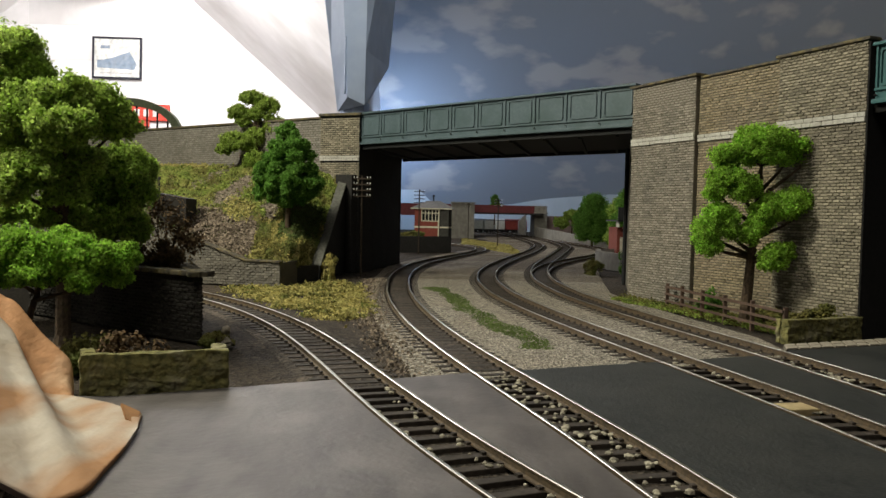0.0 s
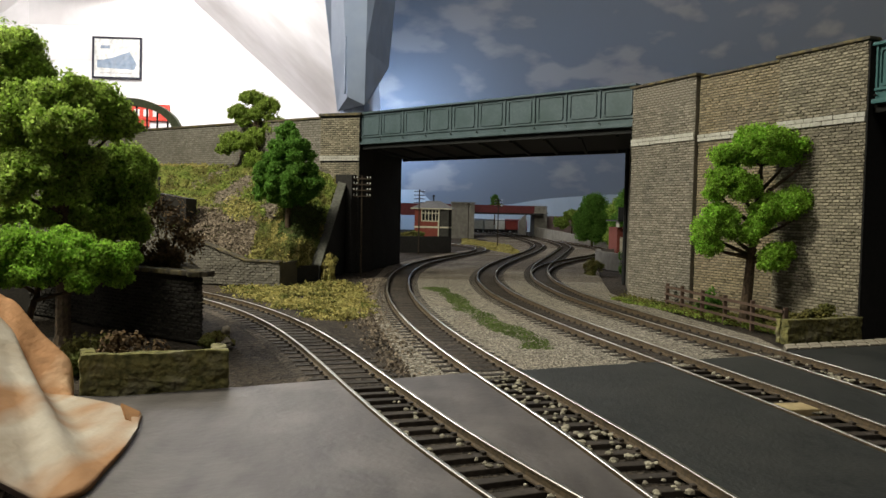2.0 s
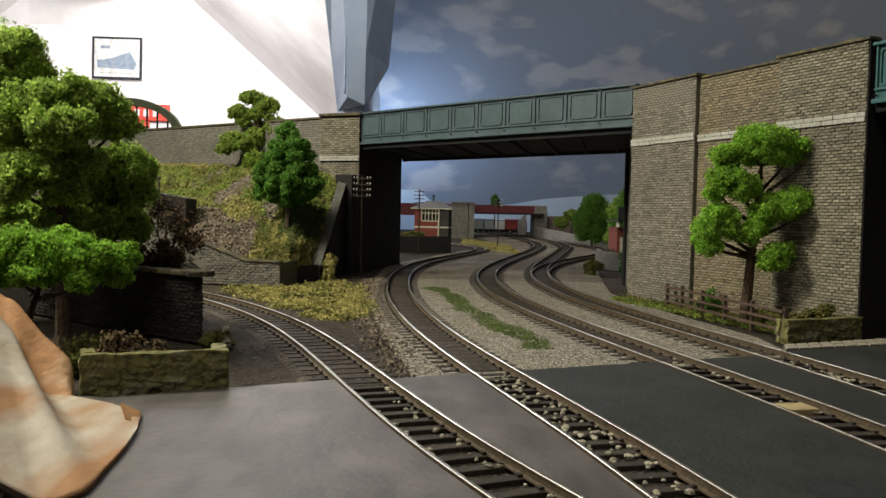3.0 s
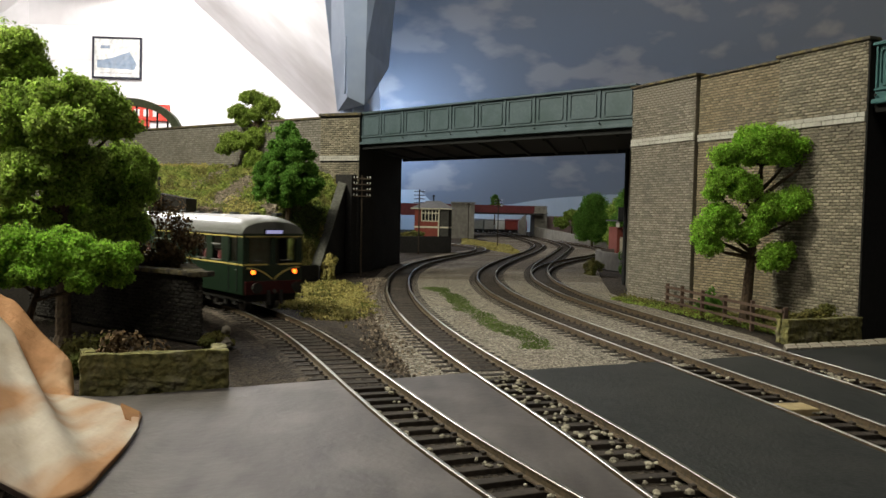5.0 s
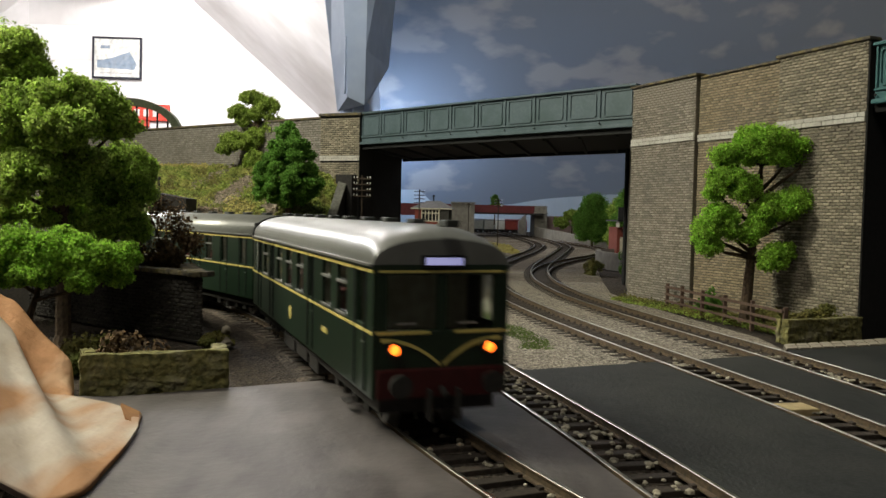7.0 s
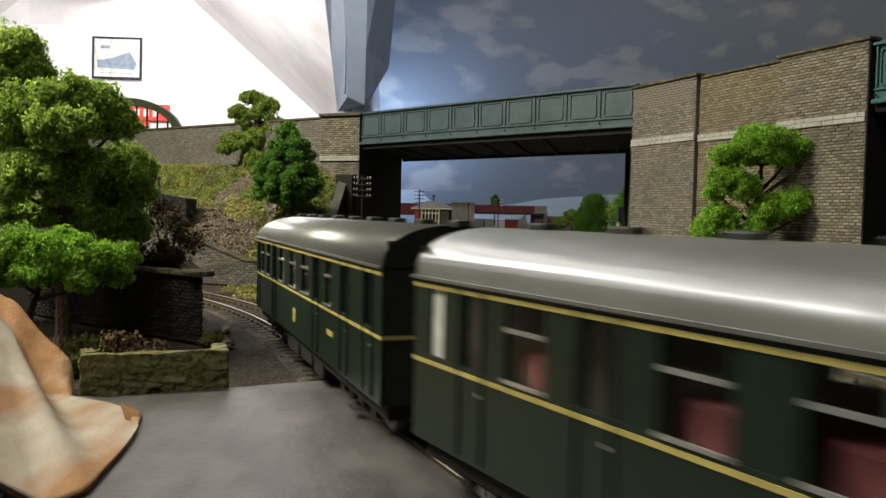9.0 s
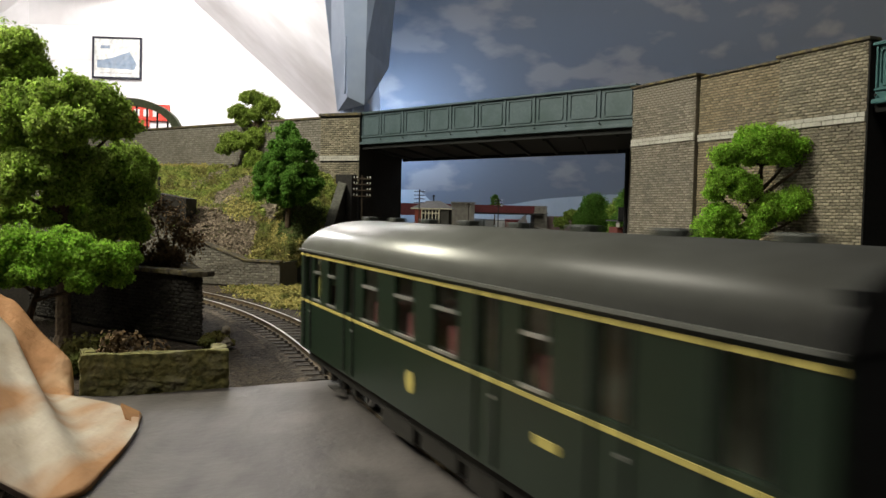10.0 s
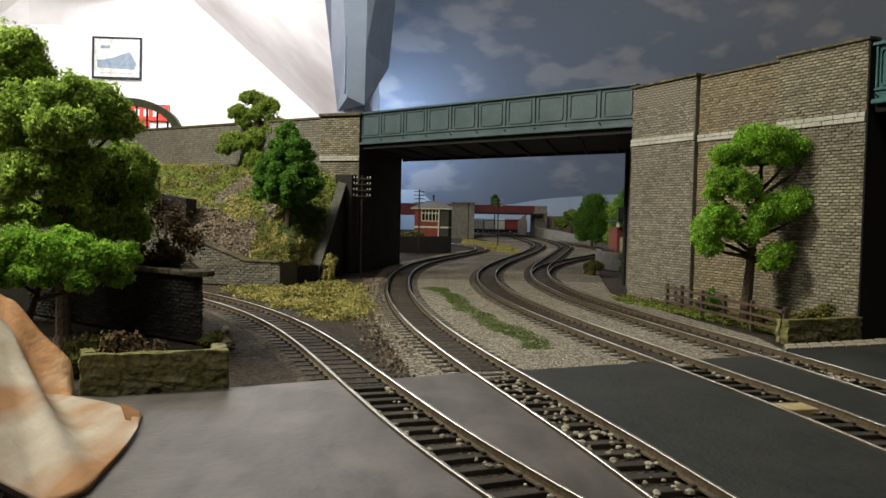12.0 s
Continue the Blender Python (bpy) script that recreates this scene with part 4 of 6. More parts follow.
tree("tree", (-0.1500, 0.4050, 0.032), 0.055, [(0.0037, -0.0350, 0.0425, 0.0148, 0.0112), (0.0104, -0.0350, 0.0330, 0.0117, 0.0117), (-0.0065, -0.0300, 0.0310, 0.0145, 0.0114),
      (-0.0005, -0.0350, 0.0183, 0.0158, 0.0097), (0.0091, -0.0300, 0.0158, 0.0078, 0.0078), (0.0128, -0.0300, 0.0430, 0.0067, 0.0062), (-0.0120, -0.0350, 0.0206, 0.0102, 0.0092)],
     LEAF_B, "dense round green model tree growing on the brick block", 0.002, 0.0008, 0.8, 17, 0.7, lean=(0.0, -0.02), puff=(0.24, 0.42))
tree("tree", (-0.1500, 0.2900, 0), 0.045, [(-0.0010, 0.0000, 0.0411, 0.0092, 0.0084), (0.0116, -0.0020, 0.0401, 0.0091, 0.0087), (0.0227, 0.0000, 0.0382, 0.0092, 0.0084),
      (0.0291, 0.0080, 0.0367, 0.0082, 0.0070), (0.0075, -0.0050, 0.0331, 0.0090, 0.0043), (0.0241, -0.0060, 0.0311, 0.0051, 0.0043), (0.0329, 0.0150, 0.0397, 0.0050, 0.0055),
      (-0.0070, 0.0000, 0.0344, 0.0080, 0.0072), (0.0127, 0.0050, 0.0453, 0.0061, 0.0049), (0.0316, 0.0100, 0.0320, 0.0046, 0.0037)],
     LEAF_A, "low spreading bright green model tree before the brick block", 0.0018, 0.0006, 0.9, 18, 0.7, lean=(0.006, 0.004), puff=(0.3, 0.45))
tree("tree", (-0.2180, 0.382, 0.031), 0.125, [((-0.004, 0, 0.086), (0.028, 0.024, 0.022)), ((0.012, 0, 0.064), (0.026, 0.026, 0.024)), ((-0.02, 0, 0.045), (0.03, 0.026, 0.022)), ((0.014, 0, 0.090), (0.016, 0.016, 0.012))],
     LEAF_B, "tall green model tree on the brick block", 0.003, 0.0008, 0.85, 12, 0.7)
UPPER = [(0.0050, -0.0040, 0.1007, 0.0172, 0.0061), (-0.0131, -0.0070, 0.0921, 0.0110, 0.0055), (0.0220, -0.0040, 0.0962, 0.0129, 0.0068), (0.0306, -0.0070, 0.0919, 0.0061, 0.0046),
         (0.0019, -0.0090, 0.0923, 0.0140, 0.0042), (-0.0139, -0.0070, 0.0794, 0.0122, 0.0055), (-0.0059, -0.0090, 0.0747, 0.0079, 0.0055), (-0.0210, -0.0090, 0.0731, 0.0061, 0.0049)]
LOWER = [(0.0112, -0.0110, 0.0653, 0.0133, 0.0057), (0.0222, -0.0090, 0.0680, 0.0097, 0.0058), (-0.0015, -0.0110, 0.0503, 0.0069, 0.0063), (0.0296, -0.0070, 0.0630, 0.0046, 0.0040),
         (0.0039, -0.0110, 0.0586, 0.0066, 0.0045), (-0.0174, -0.0070, 0.0593, 0.0098, 0.0058), (-0.0254, -0.0090, 0.0512, 0.0079, 0.0067), (-0.0236, -0.0090, 0.0440, 0.0085, 0.0042),
         (-0.0130, -0.0090, 0.0539, 0.0067, 0.0055), (0.0099, -0.0130, 0.0385, 0.0078, 0.0054), (0.0181, -0.0090, 0.0406, 0.0046, 0.0049), (0.0055, -0.0130, 0.0354, 0.0045, 0.0036)]
tree("tree", (0.1665, 0.4490, 0), 0.100, [(x, y, z, r * 1.02, h * 1.15) for x, y, z, r, h in UPPER + LOWER],
     LEAF_A, "bright green model tree with layered clumps before the brick wall", 0.0030, 0.00065, 0.9, 13, 0.85, lean=(0.003, -0.008), fork_at=0.44, puff=(0.34, 0.55))
tree("tree", (-0.1930, 0.8500, 0.098), 0.085, [(-0.0077, 0.0000, 0.0746, 0.0141, 0.0064), (-0.0198, 0.0000, 0.0599, 0.0141, 0.0070), (0.0069, 0.0000, 0.0668, 0.0152, 0.0082), (-0.0034, 0.0000, 0.0556, 0.0188, 0.0041),
      (-0.0176, -0.0050, 0.0299, 0.0210, 0.0087), (-0.0332, -0.0050, 0.0214, 0.0099, 0.0052), (-0.0032, 0.0000, 0.0364, 0.0117, 0.0076), (0.0149, 0.0050, 0.0455, 0.0118, 0.0112),
      (-0.0017, -0.0100, 0.0097, 0.0104, 0.0104), (-0.0162, 0.0000, 0.0507, 0.0082, 0.0047)],
     LEAF_D, "pale green flat-topped model tree on the embankment", 0.0024, 0.0010, 0.9, 14, 0.85)
# egg-shaped crown of short drooping sprays in rings
sprays = [((0, 0, 0.093), (0.0045, 0.0045, 0.006))]
rnd = random.Random(15)
for z, reach, n in ((0.086, 0.007, 4), (0.077, 0.013, 7), (0.067, 0.018, 9), (0.056, 0.022, 11), (0.045, 0.0245, 12), (0.036, 0.0235, 10), (0.029, 0.015, 6)):
    turn = rnd.random() * 6
    for i in range(n):
        a = turn + 6.283 * i / n + rnd.uniform(-0.2, 0.2)
        k = reach * rnd.uniform(0.86, 1.12)
        sprays.append(((k * math.cos(a), k * math.sin(a), z + rnd.uniform(-0.003, 0.003)), (0.0050, 0.0050, 0.0056)))
    if reach > 0.012:
        sprays.append(((0, 0, z), (reach * 0.6, reach * 0.6, 0.007)))
sprays = [([k * 0.93 for k in c], [k * 0.93 for k in r]) for c, r in sprays]
tree("tree", (-0.1305, 0.6850, 0.0400), 0.093, sprays, LEAF_C, "dense dark green conical model tree on the embankment", 0.0022, 0.0009, 0.8, 15, 0.9, puff=(0.4, 0.62))

# dark brick end of the line-side parapet above the retaining wall
stub = tagged(thing("parapet_end", "dark brick parapet end with a thin post on the embankment", "wall"), kind="structure")
part("core", prism([(-0.2330, 0.655), (-0.2060, 0.655), (-0.2080, 0.690), (-0.2350, 0.690)], 0.0, [0.0700, 0.0655, 0.0655, 0.0700]), DARKBRICK, stub)
bm = bmesh.new()
cyl(bm, (-0.2265, 0.652, 0.060), (-0.2265, 0.652, 0.0815), 0.0008, 0.0006, 8)
cyl(bm, (-0.2265, 0.652, 0.0800), (-0.2265, 0.652, 0.0822), 0.0016, 0.0012, 8)
part("post", bm, DARKSTEEL, stub)

# low growth
SCRUB_POLY = [(-0.160, 0.605), (-0.1185, 0.605), (-0.0854, 0.673), (-0.0624, 0.628), (-0.0433, 0.469), (-0.0546, 0.4305), (-0.080, 0.477), (-0.117, 0.525)]


def in_scrub(x, y):
    hit = False
    for (xa, ya), (xb, yb) in zip(SCRUB_POLY, SCRUB_POLY[1:] + SCRUB_POLY[:1]):
        if (ya > y) != (yb > y) and x < xa + (xb - xa) * (y - ya) / (yb - ya):
            hit = not hit
    return hit


def rough_scrub(x, y):
    return in_scrub(x + 0.012 * noise.noise((x * 60, y * 60, 3)) + random.gauss(0, 0.003), y + 0.03 * noise.noise((x * 50, y * 50, 8)) + random.gauss(0, 0.008))


scatter("straw_scatter", lambda x, y: rough_scrub(x, y) and noise.noise((x * 45, y * 30, 2)) > -0.22, (-0.175, -0.025, 0.40, 0.72), 15000, 0.0009, 0.0045, SCRUB_Y,
        "straw yellow scrub beside the track", -0.001, 61)
scatter("olive_scatter", lambda x, y: rough_scrub(x, y) and noise.noise((x * 60, y * 40, 5)) > 0.02, (-0.175, -0.025, 0.40, 0.72), 7000, 0.0009, 0.0048, SCRUB_O,
        "olive weeds beside the track", -0.001, 62)
scatter("grass_scatter", lambda x, y: abs(x - (-0.002 + (0.62 - y) * 0.165)) + abs(random.gauss(0, 0.0042)) < 0.013 * (0.62 + 0.8 * noise.noise((x * 60, y * 28, 1))), (-0.02, 0.06, 0.35, 0.64), 9000, 0.0005, 0.0010, GRASS,
        "strip of green grass between the tracks", 0, 63)


def ballast_edge(x, y):
    # ragged strip along the outer edge of the grey ballast
    k = float(np.interp(y, [0.28, 0.36, 0.44, 0.52, 0.60, 0.72], [-0.008, -0.022, -0.036, -0.0455, -0.052, -0.058]))
    return abs(x - k + random.gauss(0, 0.004)) < 0.008 + 0.006 * noise.noise((x * 70, y * 40, 4))


scatter("stone_scatter", ballast_edge, (-0.085, 0.02, 0.275, 0.72), 4500, 0.0007, 0.0008, LITTER, "brown and grey grit along the edge of the ballast", 0, 67)


def wall_foot(x, y):
    # strip between the outer track and the tall wall
    t = ((x - W1L[0]) * (W2R[0] - W1L[0]) + (y - W1L[1]) * (W2R[1] - W1L[1])) / ((W2R[0] - W1L[0]) ** 2 + (W2R[1] - W1L[1]) ** 2)
    d = (x - W1L[0]) * n_w.x + (y - W1L[1]) * n_w.y
    return 0.0 < t < 0.97 and 0.002 < d < 0.018 + 0.016 * t + 0.004 * noise.noise((x * 90, y * 90, 7))


scatter("grass_scatter", wall_foot, (0.09, 0.22, 0.37, 0.60), 9000, 0.0007, 0.004, LEAF_D, "yellow-green weeds at the foot of the brick wall", 0, 65)
scatter("olive_scatter", wall_foot, (0.09, 0.22, 0.37, 0.60), 7000, 0.0007, 0.006, SCRUB_O, "olive undergrowth behind the fence", 0, 66)


def bush(at, r, leaf, label, seed, n=3000, size=0.0008):
    rnd = random.Random(seed)
    b = thing("bush", label, "bush", at)
    bm = bmesh.new()
    for _ in range(5):
        cyl(bm, (0, 0, 0), (rnd.uniform(-0.5, 0.5) * r[0], rnd.uniform(-0.5, 0.5) * r[1], r[2] * 1.1), 0.0006, 0.0002, 5)
    part("stems", bm, BARK, b)
    vs, fs = leaves((0, 0, r[2] * 0.62), r, n, size, rnd, 0.3)
    soup("foliage", vs, fs, leaf, b)
    return b


bush((0.1620, 0.4930, 0), (0.008, 0.006, 0.009), LEAF_C, "small dark green bush behind the fence", 71)
bush((0.1770, 0.4420, 0), (0.012, 0.006, 0.007), SCRUB_O, "olive bush at the wall foot", 72)
bush((0.1860, 0.4050, 0.005), (0.016, 0.006, 0.007), SCRUB_O, "olive plants in the trough", 73)
bush((-0.1330, 0.3960, 0.031), (0.016, 0.013, 0.019), SCRUB_B, "dead brown brush on the brick block", 74, 2600)
bush((-0.1300, 0.3850, 0.031), (0.008, 0.008, 0.007), SCRUB_B, "low dead brown brush on the block", 75)
bush((-0.1000, 0.2600, 0.004), (0.012, 0.008, 0.009), SCRUB_B, "brown weeds in the mossy trough", 76, 1500, 0.0008)
bush((-0.1250, 0.2850, 0), (0.012, 0.010, 0.008), SCRUB_O, "olive weeds behind the trough", 77)
bush((-0.0950, 0.6850, 0), (0.008, 0.007, 0.0125), SCRUB_Y, "yellow-green bush at the foot of the abutment", 78)
bush((-0.0940, 0.3400, 0), (0.006, 0.010, 0.004), SCRUB_O, "low weeds beside the block", 79)
bush((0.1500, 0.8200, 0), (0.010, 0.013, 0.010), SCRUB_O, "olive shrubs beyond the bridge", 80)
bush((0.1900, 0.8450, 0), (0.008, 0.009, 0.020), LEAF_C, "dark green ivy on the parapet", 81)
for i, (x, y) in enumerate(((-0.092, 0.348), (-0.089, 0.338))):
    bm = bmesh.new()
    bmesh.ops.create_icosphere(bm, subdivisions=2, radius=0.0022, matrix=pose(x, y, 0.002 + 0.004 * (1 - i)))
    for v in bm.verts:
        v.co += Vector((noise.noise(v.co * 700), noise.noise(v.co * 600), noise.noise(v.co * 500))) * 0.0012
    tagged(part("rubble_stone", bm, PAVING), "pale broken stone beside the brick block", "stone")

# rough plaster edge of the layout
SKIN_TOP = [(-0.1516, 0.2600, 0.0326), (-0.1354, 0.2500, 0.0230), (-0.1279, 0.2450, 0.0182), (-0.1214, 0.2380, 0.0102), (-0.1135, 0.2320, 0.0050), (-0.1044, 0.2280, 0.0045), (-0.0909, 0.2220, 0.0042), (-0.0780, 0.2130, 0.0031)]
SKIN_FOOT = [(-0.0875, 0.1500, 0.0085), (-0.0813, 0.1500, 0.0059), (-0.0771, 0.1500, 0.0038), (-0.0729, 0.1500, 0.0024), (-0.0672, 0.1530, 0.0036), (-0.0685, 0.1660, 0.0037), (-0.0705, 0.1820, 0.0038), (-0.0735, 0.1980, 0.0038)]
BOARD_TOP = [(-0.1574, 0.2700, 0.0372), (-0.1419, 0.2620, 0.0290), (-0.1343, 0.2580, 0.0265), (-0.1224, 0.2500, 0.0184), (-0.1135, 0.2440, 0.0140), (-0.1097, 0.2420, 0.0105), (-0.1072, 0.2380, 0.0038)]
BOARD_FOOT = [(-0.1510, 0.2590, 0.0316), (-0.1348, 0.2490, 0.0221), (-0.1265, 0.2430, 0.0173), (-0.1199, 0.2360, 0.0098), (-0.1121, 0.2300, 0.0048), (-0.1056, 0.2270, 0.0043), (-0.1023, 0.2260, 0.0042)]


def torn_sheet(top, foot, n, m, rough, seed):
    """A ruled sheet between two edge lines, crumpled, with a second skin behind it."""
    def spaced(pts):
        q = smooth_line(pts, 8)
        d = np.r_[0, np.cumsum(np.linalg.norm(np.diff(q, axis=0), axis=1))]
        return np.stack([np.interp(np.linspace(0, d[-1], n), d, q[:, k]) for k in range(3)], axis=1)
    a, b = spaced(top), spaced(foot)
    bm = bmesh.new()
    skins = []
    for back in (Vector((0, 0, 0)), Vector((-0.0006, 0.0012, -0.0016))):
        rows = []
        for j in range(m + 1):
            v = j / m
            row = []
            for i in range(n):
                p = Vector(a[i]).lerp(Vector(b[i]), v)
                k = rough * math.sin(math.pi * min(0.88, max(0.12, v)))
                p += Vector((noise.noise(p * 45 + Vector((seed, 0, 0))), noise.noise(p * 45 + Vector((0, seed, 0))), noise.noise(p * 55) + 0.5)) * k
                p.z += 0.15 * rough * noise.noise(Vector((p.x * 260, p.y * 100, p.z * 260)))
                row.append(bm.verts.new(p + back))
            rows.append(row)
        for ra, rb in zip(rows, rows[1:]):
            for i in range(n - 1):
                bm.faces.new((ra[i], rb[i], rb[i + 1], ra[i + 1])).smooth = True
        skins.append(rows[0] + [r[-1] for r in rows[1:]] + rows[-1][-2::-1] + [r[0] for r in rows[-2:0:-1]])
    f, g = skins
    for i in range(len(f)):
        k = (i + 1) % len(f)
        bm.faces.new((f[i], f[k], g[k], g[i]))
    bmesh.ops.recalc_face_normals(bm, faces=bm.faces[:])
    return bm


plaster = thing("plaster_edge", "torn white plaster over orange-brown board at the layout edge", "plaster edge")
part("plaster_skin", torn_sheet(SKIN_TOP, SKIN_FOOT, 70, 50, 0.0006, 3), PLASTER, plaster)
part("bare_board", torn_sheet(BOARD_TOP, BOARD_FOOT, 50, 14, 0.0003, 9),
     mat("bare_orange_board", (0.40, 0.20, 0.09), (0.30, 0.15, 0.065), 260, 0.8, bump=0.5, bscale=500, dist=0.0008, big=60, c=(0.62, 0.42, 0.27), st0=0.55, st1=0.75), plaster, "bare orange-brown board")
part("board_corner", prism([(-0.0865, 0.2200), (-0.0790, 0.2150), (-0.0745, 0.2010), (-0.0790, 0.2040)], 0.0010, [0.0048, 0.0036, 0.0034, 0.0046], bevel=0.0003),
     mat("bare_brown_board", (0.33, 0.16, 0.06), (0.25, 0.12, 0.045), 200, 0.8), plaster, "bare brown board corner")

# fence
fence = thing("fence", "weathered brown post and rail fence beside the track", "fence")
F0, F1 = Vector((0.1459, 0.5290, 0)), Vector((0.1668, 0.3960, 0))
posts = [0.0, 0.16, 0.36, 0.56, 0.775, 1.0]
for t in posts:
    p = F0.lerp(F1, t)
    part("post", boxed(p.x - 0.001, p.x + 0.001, p.y - 0.001, p.y + 0.001, 0, 0.0160, None, 0.0002), WOODPOST, fence)
m, w = frame_of(F0, F1)
for a, b in zip(posts, posts[1:]):
    for z in (0.0048, 0.0092, 0.0138):
        part("rail", boxed(a * w, b * w, -0.0017, -0.0010, z - 0.0007, z + 0.0007, m, 0.0001), WOODPOST, fence)


# telegraph poles
def telegraph_pole(x, y, h, arms, label, span=0.012, finial=False):
    t = thing("telegraph_pole", label, "telegraph pole", (x, y, 0), "telegraph poles")
    bm = bmesh.new()
    cyl(bm, (0, 0, 0), (0, 0, h), 0.0011, 0.0008, 10)
    part("pole", bm, POLEWOOD, t)
    for i in range(arms):
        z = h - 0.003 - i * 0.0052
        arm = part("cross_arm", boxed(-span, span, -0.0018, -0.0008, z - 0.0006, z + 0.0006, None, 0.0001), POLEWOOD, t)
        for sx in (-0.95, -0.62, 0.62, 0.95):
            bm = bmesh.new()
            cyl(bm, (sx * span, -0.0013, z + 0.0006), (sx * span, -0.0013, z + 0.0022), 0.0005, 0.0004, 8)
            part("insulator", bm, PORCELAIN, arm, "white insulator")
    return t


telegraph_pole(-0.0735, 0.735, 0.0905, 4, "brown telegraph pole with four arms before the abutment", 0.0075)
telegraph_pole(-0.0345, 1.150, 0.0915, 4, "brown telegraph pole with white insulators by the signal box", 0.0075)
telegraph_pole(0.0989, 1.4900, 0.0870, 3, "brown telegraph pole on the straw verge", 0.0070)
telegraph_pole(0.0559, 1.8500, 0.0830, 2, "distant brown telegraph pole", 0.0070)

# pale stones caught between the rails of the crossing
def crossing_stones(key, count, lo, hi, seed, spread):
    rnd = random.Random(seed)
    line = LINES[key]
    vs, fs = [], []
    bm = bmesh.new()
    bmesh.ops.create_icosphere(bm, subdivisions=1, radius=1)
    base, tri = [v.co.copy() for v in bm.verts], [tuple(v.index for v in f.verts) for f in bm.faces]
    bm.free()
    k = 0
    while k < count:
        s = rnd.uniform(0, line.length)
        p, w = line.at(s), line.way(s)
        if not lo < p.y < hi or abs(p.x) > 0.25:
            continue
        side = rnd.choice((-1, 1)) * rnd.uniform(*spread)
        q = p + Vector((w.y, -w.x, 0)) * side
        r = rnd.uniform(0.0004, 0.0012)
        n0 = len(vs)
        vs += [Vector((v.x * r * rnd.uniform(0.8, 1.3), v.y * r * rnd.uniform(0.8, 1.3), v.z * r * 0.7)) + q + Vector((0, 0, 0.0005)) for v in base]
        fs += [tuple(i + n0 for i in f) for f in tri]
        k += 1
    tagged(soup("ballast_stone", vs, fs, WHITESTONE), "pale loose stones lodged between the crossing rails", "stones", kind="stuff")


cp = LINES["c"]
sc_ = min(np.linspace(0, cp.length, 2000), key=lambda s: abs(cp.at(s).y - 0.247))
pl_ = tagged(part("crossing_plank", boxed(-0.0068, 0.0068, -0.0045, 0.0045, -0.0008, 0.0016, None, 0.0005), mat("bare_tan_plank", (0.45, 0.36, 0.2), (0.36, 0.28, 0.15), 300, 0.8)), "bare tan filler piece between the crossing rails", "plank")
pl_.matrix_basis = Matrix.Translation(cp.at(sc_)) @ Matrix.Rotation(math.atan2(cp.way(sc_).y, cp.way(sc_).x) - math.pi / 2, 4, "Z")
crossing_stones("a", 60, 0.14, 0.27, 1, (0.003, 0.0072))
crossing_stones("b", 170, 0.14, 0.29, 2, (0.0005, 0.0072))
crossing_stones("c", 60, 0.17, 0.33, 3, (0.002, 0.0072))
crossing_stones("d", 130, 0.18, 0.36, 4, (0.001, 0.0072))

# ---------- beyond the bridge ----------
REDBRICK = mat("red_brick", (0.26, 0.07, 0.05), (0.19, 0.05, 0.04), 700, 0.9)
CREAM = mat("cream_joinery", (0.7, 0.66, 0.52), None, 300, 0.6, bump=0)
SLATE = mat("grey_slate", (0.16, 0.16, 0.17), (0.12, 0.12, 0.13), 400, 0.7)
CONCRETE = mat("far_grey_stone", (0.27, 0.26, 0.23), (0.2, 0.19, 0.17), 120, 0.9, bump=0.2)
MAROON = mat("maroon_girder", (0.16, 0.035, 0.04), (0.12, 0.028, 0.032), 200, 0.6, bump=0.05)
DARKGLASS = mat("dark_window", (0.02, 0.022, 0.025), None, 100, 0.1, bump=0, spec=0.6)
box_ = thing("signal_box", "red brick and cream signal box with grey hipped roof", "signal box", (0, 0, 0))
SB = pose(-0.016, 1.262, 0, 0, 0, -8)


def sb(name, bm, material, parent=box_, label=""):
    ob = part(name, bm, material, parent, label)
    if parent is box_:
        ob.matrix_basis = SB
    return ob


sb("base", boxed(-0.026, 0.026, -0.018, 0.018, 0, 0.036, None, 0.0004), REDBRICK)
sb("string_course", boxed(-0.0268, 0.0268, -0.0188, 0.0188, 0.036, 0.0385), CREAM)
sb("upper_wall", boxed(-0.026, 0.026, -0.018, 0.018, 0.0385, 0.046), REDBRICK)
sb("side_wall", boxed(-0.026, -0.0160, -0.018, 0.018, 0.046, 0.0650), REDBRICK)
sb("dark_end", boxed(0.0125, 0.0263, -0.0183, 0.018, 0.0, 0.0650), mat("dark_boarding", (0.07, 0.068, 0.062), None, 300, 0.9))
win = sb("window", boxed(-0.0158, 0.0123, -0.0160, 0.0175, 0.046, 0.0640), DARKGLASS)
for i in range(6):
    x = -0.0152 + i * 0.0054
    part("mullion", boxed(x - 0.0006, x + 0.0006, -0.0185, -0.0162, 0.046, 0.0640), CREAM, win)
for z in (0.0465, 0.0585, 0.0640):
    part("glazing_bar", boxed(-0.0158, 0.0123, -0.0183, -0.0164, z - 0.0007, z + 0.0007), CREAM, win)
bm = bmesh.new()
rv = [bm.verts.new(p) for p in ((-0.032, -0.023, 0.066), (0.032, -0.023, 0.066), (0.032, 0.023, 0.066), (-0.032, 0.023, 0.066), (-0.010, 0, 0.0775), (0.010, 0, 0.0775))]
for f in ((0, 1, 5, 4), (1, 2, 5), (2, 3, 4, 5), (3, 0, 4), (3, 2, 1, 0)):
    bm.faces.new([rv[i] for i in f])
roof = sb("roof", bm, SLATE)
bm = bmesh.new()
cyl(bm, (0.0, 0, 0.076), (0.0, 0, 0.084), 0.0012, 0.0010, 8)
cyl(bm, (0.0, 0, 0.084), (0.0, 0, 0.0865), 0.0022, 0.0016, 8)
